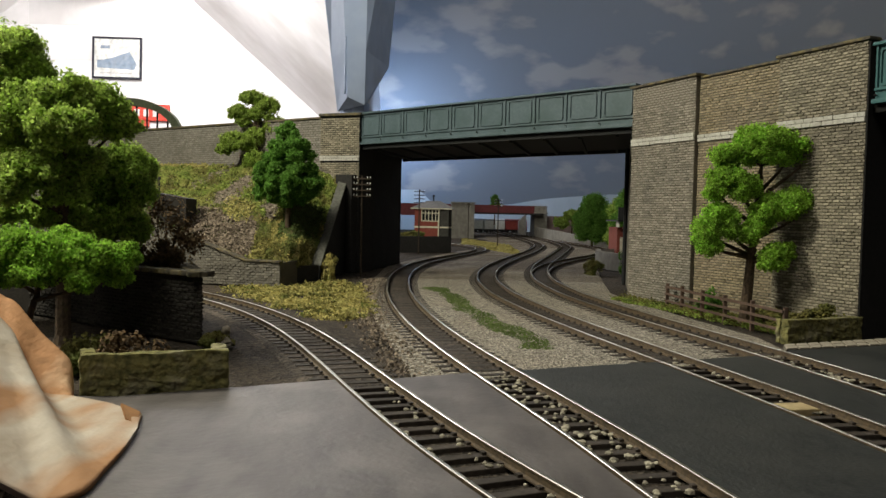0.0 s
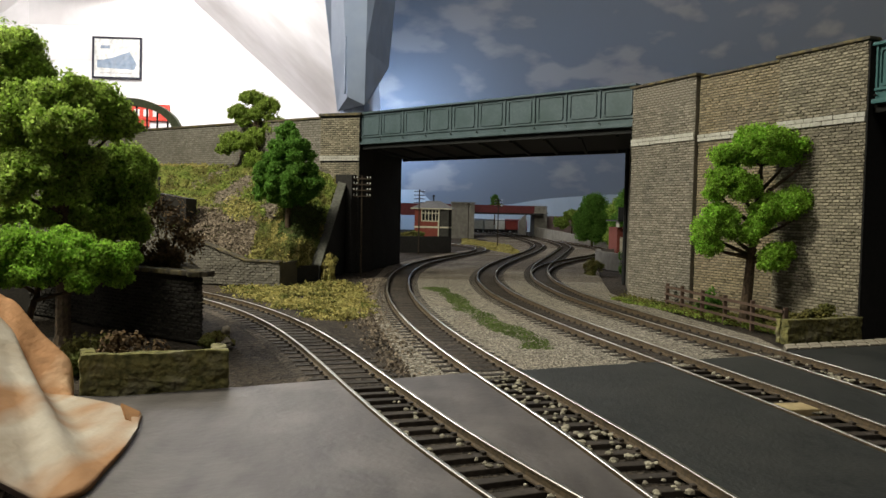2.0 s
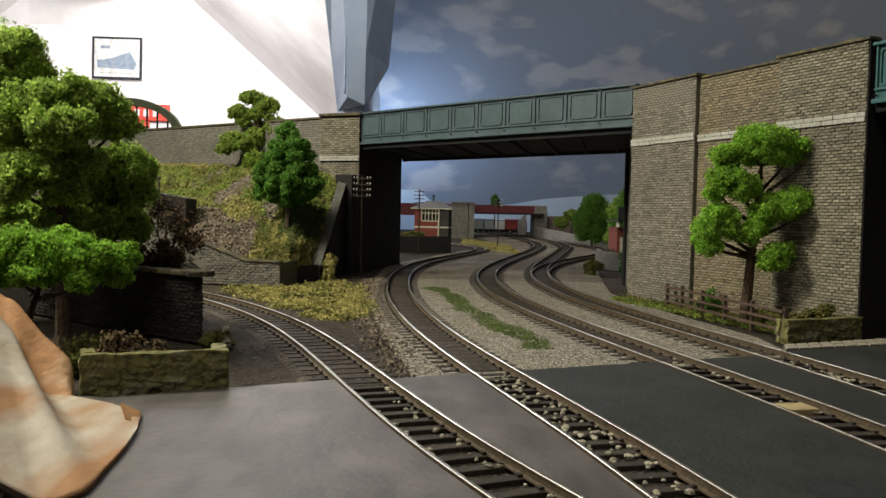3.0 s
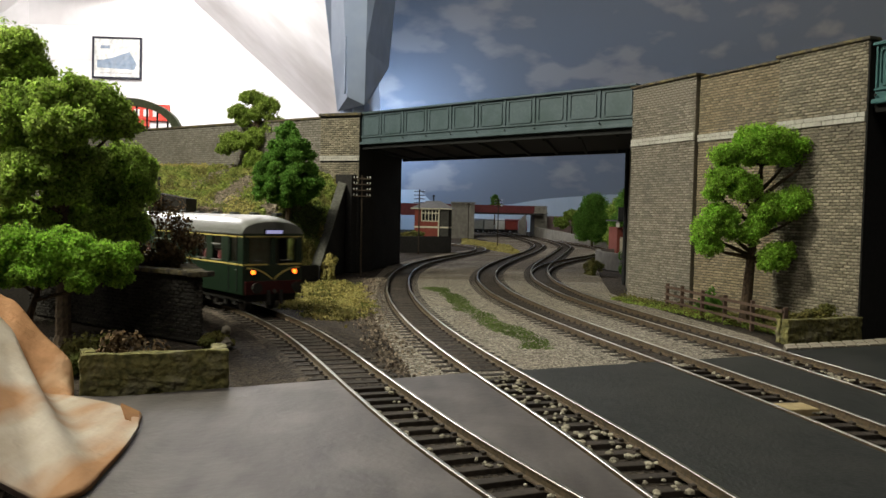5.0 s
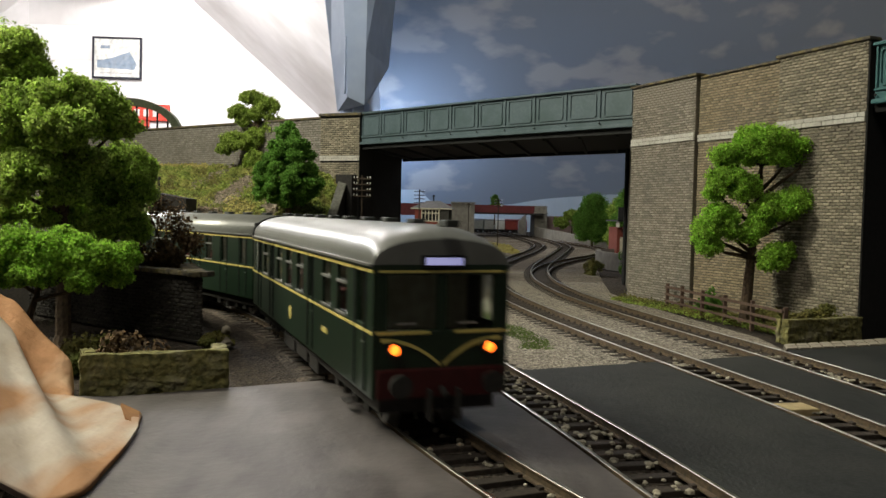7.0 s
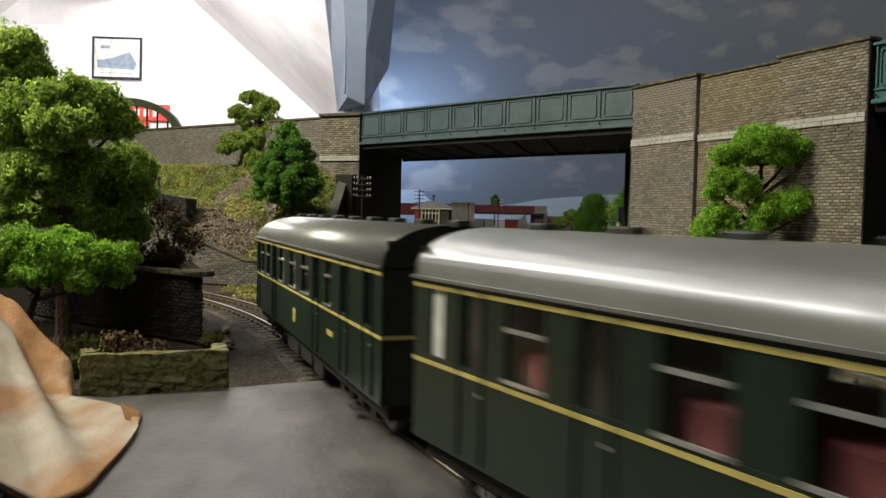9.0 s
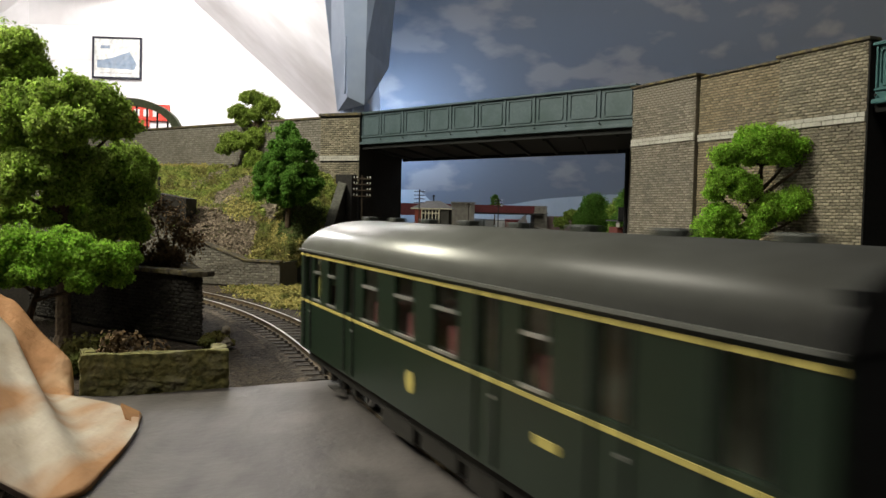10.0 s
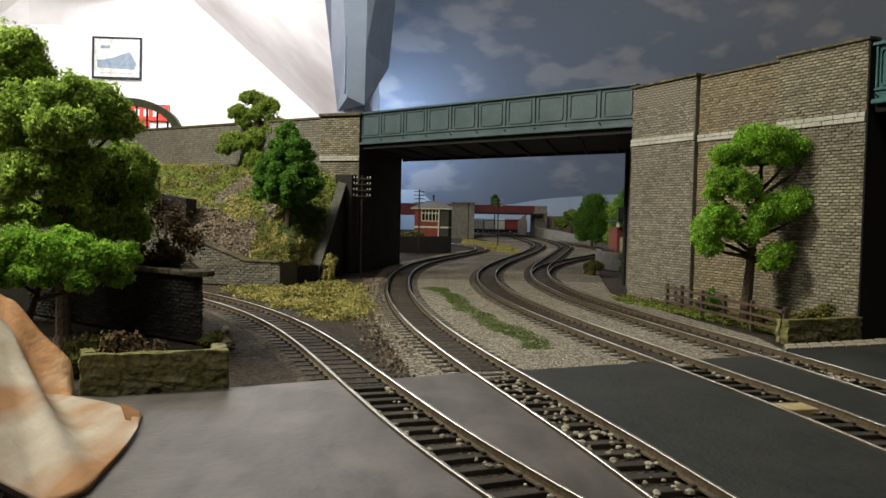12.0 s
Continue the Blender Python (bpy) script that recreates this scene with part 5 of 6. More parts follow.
part("vent", bm, DARKSTEEL, roof)
sb("corner_post", boxed(0.0105, 0.0125, -0.0215, -0.0190, 0, 0.066), CREAM)
sb("eaves_board", boxed(-0.0315, 0.0315, -0.0228, -0.0222, 0.0645, 0.0662), CREAM)
wallmesh = prism([(-0.075, 1.18), (0.012, 1.235), (0.010, 1.240), (-0.077, 1.185)], 0, 0.024)
tagged(part("low_wall", wallmesh, SOOT_SHADE), "dark low wall before the signal box", "wall", kind="structure")
bush((-0.050, 1.225, 0.018), (0.022, 0.01, 0.008), SCRUB_O, "olive bushes along the low wall", 82, 1200, 0.002)

far_bridge = thing("girder_bridge", "maroon girder bridge on grey stone piers in the distance", "bridge")
part("girder", boxed(0.055, 0.262, 2.20, 2.206, 0.0600, 0.0845), MAROON, far_bridge)
part("girder", boxed(-0.26, 0.020, 2.14, 2.146, 0.0530, 0.0840), MAROON, far_bridge)
part("deck", boxed(-0.26, 0.262, 2.15, 2.30, 0.0600, 0.0640), DARKSTEEL, far_bridge)
part("pier", boxed(0.019, 0.075, 2.0, 2.2, -0.001, 0.0850, None, 0.001), CONCRETE, far_bridge)
part("pier_cap", boxed(0.017, 0.077, 1.997, 2.2, 0.0850, 0.0880, None, 0.0006), CONCRETE, far_bridge)
part("pier", boxed(0.243, 0.276, 2.19, 2.30, -0.001, 0.0850, None, 0.001), CONCRETE, far_bridge)
part("pier_cap", boxed(0.241, 0.278, 2.187, 2.30, 0.0640, 0.0670, None, 0.0006), CONCRETE, far_bridge)
part("buttress", prism([(0.222, 2.42), (0.244, 2.42), (0.244, 2.45), (0.222, 2.45)], 0, [0.04, 0.065, 0.065, 0.04]), CONCRETE, far_bridge)
tagged(part("far_wall", prism([(0.243, 2.20), (0.272, 1.90), (0.305, 1.50), (0.335, 1.34), (0.340, 1.345), (0.312, 1.51), (0.280, 1.91), (0.252, 2.20)], 0, [0.028, 0.022, 0.0115, 0.010, 0.010, 0.0115, 0.022, 0.028]), CONCRETE),
       "low grey wall curving behind the far tracks", "wall", kind="structure")
curb = smooth_line([(0.222, 1.02), (0.190, 1.0), (0.180, 0.96), (0.181, 0.91), (0.190, 0.87)], 8)
pc = [(float(x), float(y)) for x, y in curb]
tagged(part("parapet", prism(pc + [(x + 0.006, y + 0.001) for x, y in pc[::-1]], 0, 0.019), CONCRETE), "curved grey stone parapet beside the siding", "parapet", kind="structure")
house = thing("brick_building", "red brick building with a dark balcony beyond the bridge", "building")
part("wall", boxed(0.212, 0.30, 1.0, 1.05, 0, 0.046), REDBRICK, house)
part("balcony", boxed(0.2075, 0.30, 0.975, 1.05, 0.0530, 0.0550), DARKSTEEL, house)
part("balcony_rail", boxed(0.2075, 0.30, 0.974, 0.976, 0.0550, 0.0700), DARKSTEEL, house)
part("bracket", boxed(0.2105, 0.2120, 0.985, 1.0, 0.046, 0.0530), CREAM, house)
part("window_frame", boxed(0.2155, 0.2200, 0.9985, 0.9995, 0.012, 0.034), CREAM, house)


def wagon(x, y, colour, label, length=0.075):
    t = thing("goods_wagon", label, "goods wagon", (x, y, 0), "goods wagons")
    c = mat(label.replace(" ", "_"), colour, None, 300, 0.7)
    part("body", boxed(-length / 2, length / 2, -0.016, 0.016, 0.013, 0.040, None, 0.0008), c, t)
    for i in range(5):
        xx = -length / 2 + length * (i + 0.5) / 5
        part("rib", boxed(xx - 0.0006, xx + 0.0006, -0.0168, -0.0158, 0.013, 0.040), c, t)
    bm = bmesh.new()
    for i in range(9):
        a = radians(20 * i)
        bm.verts.new((0, 0.016 * math.cos(a), 0.040 + 0.006 * math.sin(a)))
    bm.faces.new(bm.verts[:])
    g = bmesh.ops.extrude_face_region(bm, geom=bm.faces[:])
    for v in [v for v in g["geom"] if isinstance(v, bmesh.types.BMVert)]:
        v.co.x += length
    bmesh.ops.translate(bm, vec=(-length / 2, 0, 0), verts=bm.verts[:])
    part("roof", bm, c, t)
    part("underframe", boxed(-length / 2, length / 2, -0.012, 0.012, 0.008, 0.0128), DARKSTEEL, t)
    for sx in (-0.3, 0.3):
        bm = bmesh.new()
        cyl(bm, (sx * length, -0.0095, 0.0065 + RAIL * 0.5), (sx * length, 0.0095, 0.0065 + RAIL * 0.5), 0.0065, seg=16)
        part("wheelset", bm, DARKSTEEL, t)
    t.matrix_basis = pose(x, y, 0, 0, 0, 6)
    return t


for i, (c, lab) in enumerate((((0.24, 0.26, 0.26), "plain grey goods van"), ((0.3, 0.31, 0.3), "weathered grey goods van"), ((0.62, 0.63, 0.6), "clean white goods van"), ((0.3, 0.06, 0.05), "rust red goods van"), ((0.24, 0.045, 0.04), "dark red goods van"))):
    wagon(0.110 + 0.034 * i, 2.62 - 0.002 * i, c, lab, 0.030 + 0.004 * (i > 2))
tagged(part("low_embankment", prism([(0.05, 2.60), (0.28, 2.58), (0.28, 2.66), (0.05, 2.68)], -0.01, -0.0002), BALLAST), "ballasted siding under the wagons", "ballast", kind="structure")
scatter("straw_scatter", lambda x, y: 0.02 < x < 0.16 and abs(x - 0.085 + (y - 1.5) * 0.09) < 0.045 * (1 - abs(y - 1.55) / 0.40), (0.0, 0.2, 1.22, 1.9), 4200, 0.0022, 0.003, SCRUB_Y, "straw yellow verge between the far tracks", 0, 90)
tree("tree", (0.276, 1.52, 0), 0.10, [((0, 0, 0.078), (0.026, 0.02, 0.020)), ((0.012, 0, 0.055), (0.030, 0.02, 0.02)), ((-0.014, 0, 0.050), (0.022, 0.02, 0.02)), ((0.0, 0, 0.03), (0.03, 0.02, 0.018))], LEAF_C, "far dark green model tree by the low wall", 0.002, 0.0013, 0.9, 91)
tree("tree", (0.310, 1.42, 0), 0.09, [((0, 0, 0.070), (0.022, 0.02, 0.018)), ((0.006, 0, 0.045), (0.026, 0.02, 0.02)), ((0.0, 0, 0.022), (0.026, 0.02, 0.018))], LEAF_B, "far mid-green model tree", 0.002, 0.0013, 0.9, 92)
tree("tree", (0.270, 1.20, 0), 0.10, [((0, 0, 0.078), (0.016, 0.02, 0.018)), ((0.0, 0, 0.05), (0.02, 0.02, 0.02)), ((0.0, 0, 0.024), (0.02, 0.02, 0.016))], LEAF_C, "dark green model tree behind the brick building", 0.002, 0.0013, 0.9, 93)
tree("tree", (0.150, 2.42, 0.03), 0.09, [((0, 0, 0.07), (0.010, 0.01, 0.018)), ((0.004, 0, 0.05), (0.022, 0.016, 0.012))], LEAF_C, "distant dark green tree behind the girder", 0.002, 0.003, 0.9, 94)
tree("tree", (0.36, 2.3, 0), 0.08, [((0, 0, 0.06), (0.03, 0.02, 0.014)), ((0.03, 0, 0.045), (0.03, 0.02, 0.018)), ((-0.03, 0, 0.04), (0.024, 0.02, 0.014))], LEAF_D, "distant pale tree by the far wall", 0.002, 0.003, 0.8, 95)
far_house = thing("far_building", "faded brick building beyond the low wall", "building")
part("wall", boxed(0.30, 0.40, 2.40, 2.45, 0, 0.058), mat("faded_brick", (0.3, 0.22, 0.2), None, 60, 0.9), far_house)
part("gable", prism([(0.27, 2.38), (0.30, 2.38), (0.30, 2.42), (0.27, 2.42)], 0, [0.055, 0.07, 0.07, 0.055]), CONCRETE, far_house)

# ---------- the room ----------
back_pts = smooth_line([(-0.30, 2.95), (0.1, 3.02), (0.5, 2.98), (0.85, 2.75), (1.1, 2.3), (1.22, 1.6), (1.26, 0.8), (1.28, -1.0)], 8)
vs, fs = [], []
for x, y in back_pts:
    n2 = Vector((-x * 0.55, -(y - 0.6) * 0.35, 0)).normalized()
    for k in range(9):
        z = 0.02 + 1.9 * k / 8
        o = n2 * 0.55 * max(0, z - 0.1)
        vs.append((x + o.x, y + o.y, z))
fs = [(i * 9 + k, (i + 1) * 9 + k, (i + 1) * 9 + k + 1, i * 9 + k + 1) for i in range(len(back_pts) - 1) for k in range(8)]
tagged(soup("backdrop", vs, fs, SKY, smooth=True), "sky-blue painted sloping backdrop with soft clouds", "backdrop", kind="structure")
vs, fs = [], []
for i, (x, y) in enumerate(back_pts[:34]):
    z = float(np.interp(x, [-0.30, -0.166, -0.048, 0.03, 0.23, 0.37, 0.52, 0.63], [0.30, 0.208, 0.103, 0.081, 0.095, 0.121, 0.134, 0.142]))
    vs += [(x * 0.985, y * 0.985, -0.02), (x * 0.985, y * 0.985, z)]
fs = [(2 * i, 2 * i + 2, 2 * i + 3, 2 * i + 1) for i in range(len(vs) // 2 - 1)]
tagged(soup("low_backscene", vs, fs, HAZE), "pale printed backscene strip along the layout edge", "backscene", kind="structure")

strut = thing("boxed_post", "pale blue boxed-in roof post", "post")
bm = bmesh.new()
cols = [[(-0.2636, 2.0, 0.300), (-0.2800, 2.0, 0.43), (-0.380, 2.0, 1.2)], [(-0.2274, 1.9, 0.322), (-0.2337, 1.9, 0.43), (-0.278, 1.9, 1.2)],
        [(-0.1881, 1.9, 0.3047), (-0.1868, 1.9, 0.43), (-0.180, 1.9, 1.2)], [(-0.1938, 2.1, 0.3467), (-0.1478, 2.1, 0.4262), (-0.085, 2.1, 1.2)]]
cols = [[bm.verts.new(p) for p in c] for c in cols]
for a, b_ in zip(cols, cols[1:] + cols[:1]):
    for k in range(2):
        bm.faces.new((a[k], b_[k], b_[k + 1], a[k + 1]))
bm.faces.new([c[0] for c in cols]), bm.faces.new([c[2] for c in cols])
bmesh.ops.recalc_face_normals(bm, faces=bm.faces[:])
part("casing", bm, BLUEPAINT, strut)
part("cover_strip", prism([(-0.2365, 1.902), (-0.2335, 1.893), (-0.2305, 1.901)], 0.330, 0.46), BLUEPAINT, strut)
part("foot", prism([(-0.262, 2.03), (-0.222, 1.96), (-0.195, 1.97), (-0.195, 2.1)], -0.03, 0.33), BLUEPAINT, strut)

gable = tagged(thing("wall_north", "white painted blockwork gable wall", "wall"), kind="structure")
part("gable_face", boxed(-4.2, 1.6, 5.0, 5.12, -0.9, 3.0), WHITEWALL, gable)
me = bpy.data.meshes.new("block")
bmx = boxed(-0.216, 0.216, -0.004, 0.0, -0.1035, 0.1035, None, 0.002)
bmx.to_mesh(me)
bmx.free()
for r in range(7):
    for c in range(9):
        ob = part_mesh("block", me, WHITEWALL, gable)
        ob.matrix_basis = Matrix.Translation((-3.4 + c * 0.436 + 0.218 * (r % 2), 5.0 + random.uniform(-0.001, 0.001), 0.2 + r * 0.211))
# white roof slopes meeting the gable
vs = [(-1.565, 4.995, 1.333), (-0.20, 4.995, 0.135), (-0.20, 4.995, -0.1), (-0.24, 2.35, -0.05), (-0.26, 2.35, 0.80), (-0.30, 2.35, 1.30), (-1.9, 4.995, 1.62), (-1.1, 2.35, 1.95)]
vs2 = [(x + 0.02, y, z + 0.03) for x, y, z in vs]
fs = [(0, 4, 1), (1, 4, 3), (1, 3, 2), (0, 5, 4), (6, 7, 5, 0)]
fs += [tuple(i + 8 for i in f[::-1]) for f in fs]
tagged(soup("ceiling", vs + vs2, fs, WHITEWALL), "white sloping attic ceiling", "ceiling", kind="structure")
vs = [(-2.75, 4.995, 1.16), (-2.32, 4.995, 1.50), (-2.1, 2.0, 1.95), (-3.2, 2.0, 1.16), (-4.1, 4.995, 0.1), (-4.1, 2.0, 0.1)]
tagged(soup("ceiling", vs, [(0, 1, 2, 3), (4, 0, 3, 5)], WHITEWALL), "white sloping attic ceiling", "ceiling", kind="structure")
part_beam = tagged(part("ridge_beam", boxed(-2.12, -1.95, 4.4, 5.0, 1.315, 1.42, None, 0.005), WOODBEAM), "tan wooden ridge beam end", "beam", kind="structure")
room = tagged(thing("room_shell", "plain plastered walls of the attic room", "wall"), kind="structure")
part("wall_side", boxed(-4.3, -4.2, -3.0, 5.1, -0.9, 3.0), BASEWALL, room)
part("wall_side", boxed(1.6, 1.7, -3.0, 5.1, -0.9, 3.0), BASEWALL, room)
part("wall_back", boxed(-4.3, 1.7, -3.1, -3.0, -0.9, 3.0), BASEWALL, room)
tagged(part("ceiling", boxed(-4.3, 1.7, -3.1, 5.1, 3.0, 3.1), BASEWALL), "plain high ceiling", "ceiling", kind="structure")
tagged(part("floor", boxed(-4.3, 1.7, -3.1, 5.1, -1.0, -0.9), CARPET), "dull purple floor", "floor", kind="structure")

pic = thing("framed_picture", "black framed print of a blue-grey locomotive", "picture")
FRAME = mat("black_frame", (0.02, 0.02, 0.035), None, 50, 0.5, bump=0)
PAPER = mat("print_paper", (0.75, 0.75, 0.72), None, 20, 0.7, bump=0)
PRINT = mat("blue_grey_print", (0.2, 0.26, 0.34), (0.28, 0.33, 0.4), 30, 0.7, bump=0)
PM = pose(-1.985, 4.975, 0.953, 0, 0.6, 0)


def pp(name, bm, material, label=""):
    ob = part(name, bm, material, pic, label)
    ob.matrix_basis = PM
    return ob


hw, hh = 0.148, 0.124
pp("print", boxed(-hw + 0.006, hw - 0.006, -0.002, 0.008, -hh + 0.006, hh - 0.006), PAPER)
for x0, x1, z0, z1 in ((-hw, -hw + 0.010, -hh, hh), (hw - 0.010, hw, -hh, hh), (-hw + 0.010, hw - 0.010, hh - 0.010, hh), (-hw + 0.010, hw - 0.010, -hh, -hh + 0.010)):
    pp("frame_bar", boxed(x0, x1, -0.012, 0.006, z0, z1, None, 0.001), FRAME)
bm = bmesh.new()
sil = [(-0.120, -0.060), (0.105, -0.068), (0.118, -0.035), (0.100, 0.0), (0.085, 0.018), (0.075, 0.040), (0.055, 0.030), (0.030, 0.022), (-0.03, 0.0), (-0.075, -0.010), (-0.120, -0.015)]
bm.faces.new([bm.verts.new((x, -0.0032, z)) for x, z in sil])
pp("printed_engine", bm, PRINT)
pp("caption_bar", boxed(-0.10, -0.045, -0.0034, -0.0030, 0.055, 0.073), PRINT)
pp("text_bar", boxed(-0.10, 0.09, -0.0034, -0.0030, -0.094, -0.088), mat("pale_print_text", (0.5, 0.5, 0.5), None, 30, 0.8, bump=0))

# bowed arch bridge and red sign seen over the parapet
arch = thing("arch_bridge", "dark green bowstring arch bridge with hangers", "bridge")
ARCHM = mat("drab_green_paint", (0.20, 0.24, 0.15), (0.15, 0.18, 0.11), 300, 0.6)
bm = bmesh.new()
n = 24
prev = None
for i in range(n + 1):
    a = math.pi * i / n
    ring = []
    for k, (dr, dy) in enumerate(((-0.007, -0.010), (0.007, -0.010), (0.007, 0.010), (-0.007, 0.010))):
        ring.append(bm.verts.new((-0.620 + (0.100 + dr) * math.cos(a), 1.60 + dy, 0.204 + (0.058 + dr) * math.sin(a))))
    if prev:
        for k in range(4):
            bm.faces.new((prev[k], prev[(k + 1) % 4], ring[(k + 1) % 4], ring[k]))
    prev = ring
part("arch_rib", bm, ARCHM, arch)
for i in range(9):
    x = -0.70 + i * 0.02
    h = 0.058 * math.sqrt(max(0, 1 - ((x + 0.62) / 0.1) ** 2))
    bm = bmesh.new()
    cyl(bm, (x, 1.6, 0.19), (x, 1.6, 0.204 + h), 0.0018, seg=6)
    part("hanger", bm, DARKSTEEL, arch)
part("deck", boxed(-0.74, -0.50, 1.585, 1.66, 0.180, 0.200), ARCHM, arch)
part("pier", boxed(-0.74, -0.70, 1.59, 1.655, -0.001, 0.180), CONCRETE, arch)
part("pier", boxed(-0.54, -0.50, 1.59, 1.655, -0.001, 0.180), CONCRETE, arch)
sign = thing("wall_sign", "red enamel sign with unreadable white lettering on the gable wall", "sign")
RED = mat("red_enamel", (0.62, 0.07, 0.045), (0.55, 0.06, 0.04), 40, 0.5, bump=0)
part("board", boxed(-2.02, -1.665, 4.965, 4.985, 0.580, 0.680, None, 0.009), RED, sign)
part("lower_board", boxed(-1.90, -1.79, 4.965, 4.985, 0.545, 0.5795, None, 0.005), RED, sign)
for x in (-1.985, -1.93, -1.875, -1.82, -1.765):
    part("letter_bar", boxed(x, x + 0.030, 4.960, 4.964, 0.605, 0.648), PAPER, sign, "white bar")

# ---------- the railcar set ----------
LEN, HALF = 0.211, 0.0176
GREEN = mat("railcar_green", (0.009, 0.023, 0.011), (0.0075, 0.019, 0.0095), 400, 0.38, bump=0.02, big=40, spec=0.5)
ROOFGREY = mat("railcar_roof_grey", (0.155, 0.16, 0.15), (0.135, 0.139, 0.131), 300, 0.32, bump=0.04, big=60, spec=0.75)
CABROOF = mat("cab_dome_dark", (0.05, 0.055, 0.05), None, 300, 0.4, bump=0.02)
LINING = mat("cream_yellow_lining", (0.62, 0.52, 0.16), None, 300, 0.5, bump=0)
UNDER = mat("underframe_black", (0.02, 0.019, 0.018), (0.03, 0.027, 0.024), 600, 0.8, bump=0.2)
BUFFER = mat("buffer_beam_red", (0.055, 0.008, 0.008), None, 300, 0.6, bump=0)
STEEL = mat("wheel_steel", (0.5, 0.5, 0.5), None, 300, 0.35, 1.0, bump=0)
SEATRED = mat("maroon_seat", (0.11, 0.022, 0.026), None, 300, 0.8, bump=0)
INSIDE = mat("cream_interior", (0.45, 0.42, 0.33), None, 300, 0.8, bump=0)
PANE = glass("railcar_glass")
FROST = mat("frosted_white_glass", (0.75, 0.77, 0.74), None, 300, 0.4, bump=0)
TRIM = mat("bright_window_trim", (0.7, 0.7, 0.68), None, 300, 0.35, 0.8, bump=0)
LAMP = glow("marker_lamp_glow", (1.0, 0.15, 0.012), 4.5)
BLIND = glow("route_blind_glow", (0.42, 0.42, 0.75), 0.6)
Z0, ZW, ZL, ZU, ZG = 0.0098, 0.0262, 0.0270, 0.0400, 0.0420     # sill, waist, light bottom, light top, gutter


def roof_profile(n=30):
    out = []
    for i in range(n + 1):
        a = math.pi * i / n
        out.append((HALF * math.cos(a) * (1.0 if abs(math.cos(a)) > 0.98 else 1.0), ZG + 0.0098 * math.sin(a) ** 0.8))
    return out


def railcar(name, label, cab_front, windows):
    """A car along x, front at +LEN/2, rail top at z = 0. windows: (centre, width, kind)."""
    t = thing(name, label, "railcar", group="railcars")
    L2 = LEN / 2
    for side in (-1, 1):
        y = side * HALF
        yi = side * (HALF - 0.0012)
        ya, yb = min(y, yi), max(y, yi)
        part("lower_side", boxed(-L2, L2, ya, yb, Z0, ZL, None, 0.0003), GREEN, t)
        part("cantrail", boxed(-L2, L2, ya, yb, ZU, ZG, None, 0.0002), GREEN, t)
        edges = [-L2]
        for c, w, kind in windows:
            edges += [c - w / 2, c + w / 2]
        edges.append(L2)
        for a, b in zip(edges[::2], edges[1::2]):
            part("pillar", boxed(a, b, ya, yb, ZL, ZU), GREEN, t)
        for c, w, kind in windows:
            ym = side * (HALF - 0.0007)
            g = part("window_pane", boxed(c - w / 2, c + w / 2, ym - 0.0001, ym + 0.0001, ZL, ZU), PANE, t)
            g.visible_shadow = False
            o = side * (HALF + 0.0001)
            if kind == "t":
                g.data.materials.clear()
                g.data.materials.append(FROST)
            elif kind == "w":
                part("vent_bar", boxed(c - w / 2 + 0.0004, c + w / 2 - 0.0004, o - 0.0003, o + 0.0003, ZL + 0.0082, ZL + 0.0089), TRIM, g)
                part("frame_sill", boxed(c - w / 2, c + w / 2, o - 0.0004, o + 0.0002, ZL - 0.0003, ZL + 0.0003), TRIM, g)
            else:
                d = part("door_seam", boxed(c - w / 2 - 0.0012, c - w / 2 - 0.0008, o - 0.0003, o + 0.0001, Z0 + 0.001, ZU + 0.001), DARKSTEEL, t)
                part("door_seam", boxed(c + w / 2 + 0.0008, c + w / 2 + 0.0012, o - 0.0003, o + 0.0001, Z0 + 0.001, ZU + 0.001), DARKSTEEL, t)
                part("door_handle", boxed(c + w / 2 - 0.0005, c + w / 2 + 0.0005, o - 0.0004, o + 0.0005, ZL - 0.0045, ZL - 0.0040), TRIM, t)
        for z in (ZW - 0.0006, ZU + 0.0004):
            o = side * (HALF + 0.0002)
            part("lining_band", boxed(-L2, L2, min(o, side * HALF), max(o, side * HALF), z - 0.0004, z + 0.0004), LINING, t)
        o = side * (HALF + 0.0004)
        part("gutter", boxed(-L2, L2, o - 0.0005, o + 0.0003, ZG - 0.0004, ZG + 0.0002), ROOFGREY, t)
        bm = bmesh.new()
        cyl(bm, (-0.0050, side * (HALF - 0.0002), 0.0175), (-0.0050, side * (HALF + 0.00025), 0.0175), 0.0024, seg=20)
        part("crest", bm, LINING, t, "round cream crest")
        part("number_bar", boxed(0.0495, 0.0565, min(side * HALF, side * (HALF + 0.0002)), max(side * HALF, side * (HALF + 0.0002)), 0.0185, 0.0200), LINING, t)
    # roof
    prof = roof_profile()
    bm = bmesh.new()
    nose_rows = [(0.016, 1.0), (0.010, 0.97), (0.006, 0.90), (0.003, 0.80), (0.001, 0.69), (0.0, 0.62)]
    ends = [(-L2 + d, k, 0) for d, k in nose_rows[::-1]] if not cab_front else [(-L2, 1.0, 0)]
    ends += [(L2 - d, k, 0) for d, k in nose_rows] if cab_front else [(L2, 1.0, 0)]
    rows = []
    for x, k, _ in ends:
        rows.append([bm.verts.new((x, y, ZG + (z - ZG) * k)) for y, z in prof])
    for i, (a, b) in enumerate(zip(rows, rows[1:])):
        for j in range(len(prof) - 1):
            bm.faces.new((a[j], b[j], b[j + 1], a[j + 1]))
    bm.faces.new(rows[0])
    bm.faces.new(rows[-1][::-1])
    bmesh.ops.recalc_face_normals(bm, faces=bm.faces[:])
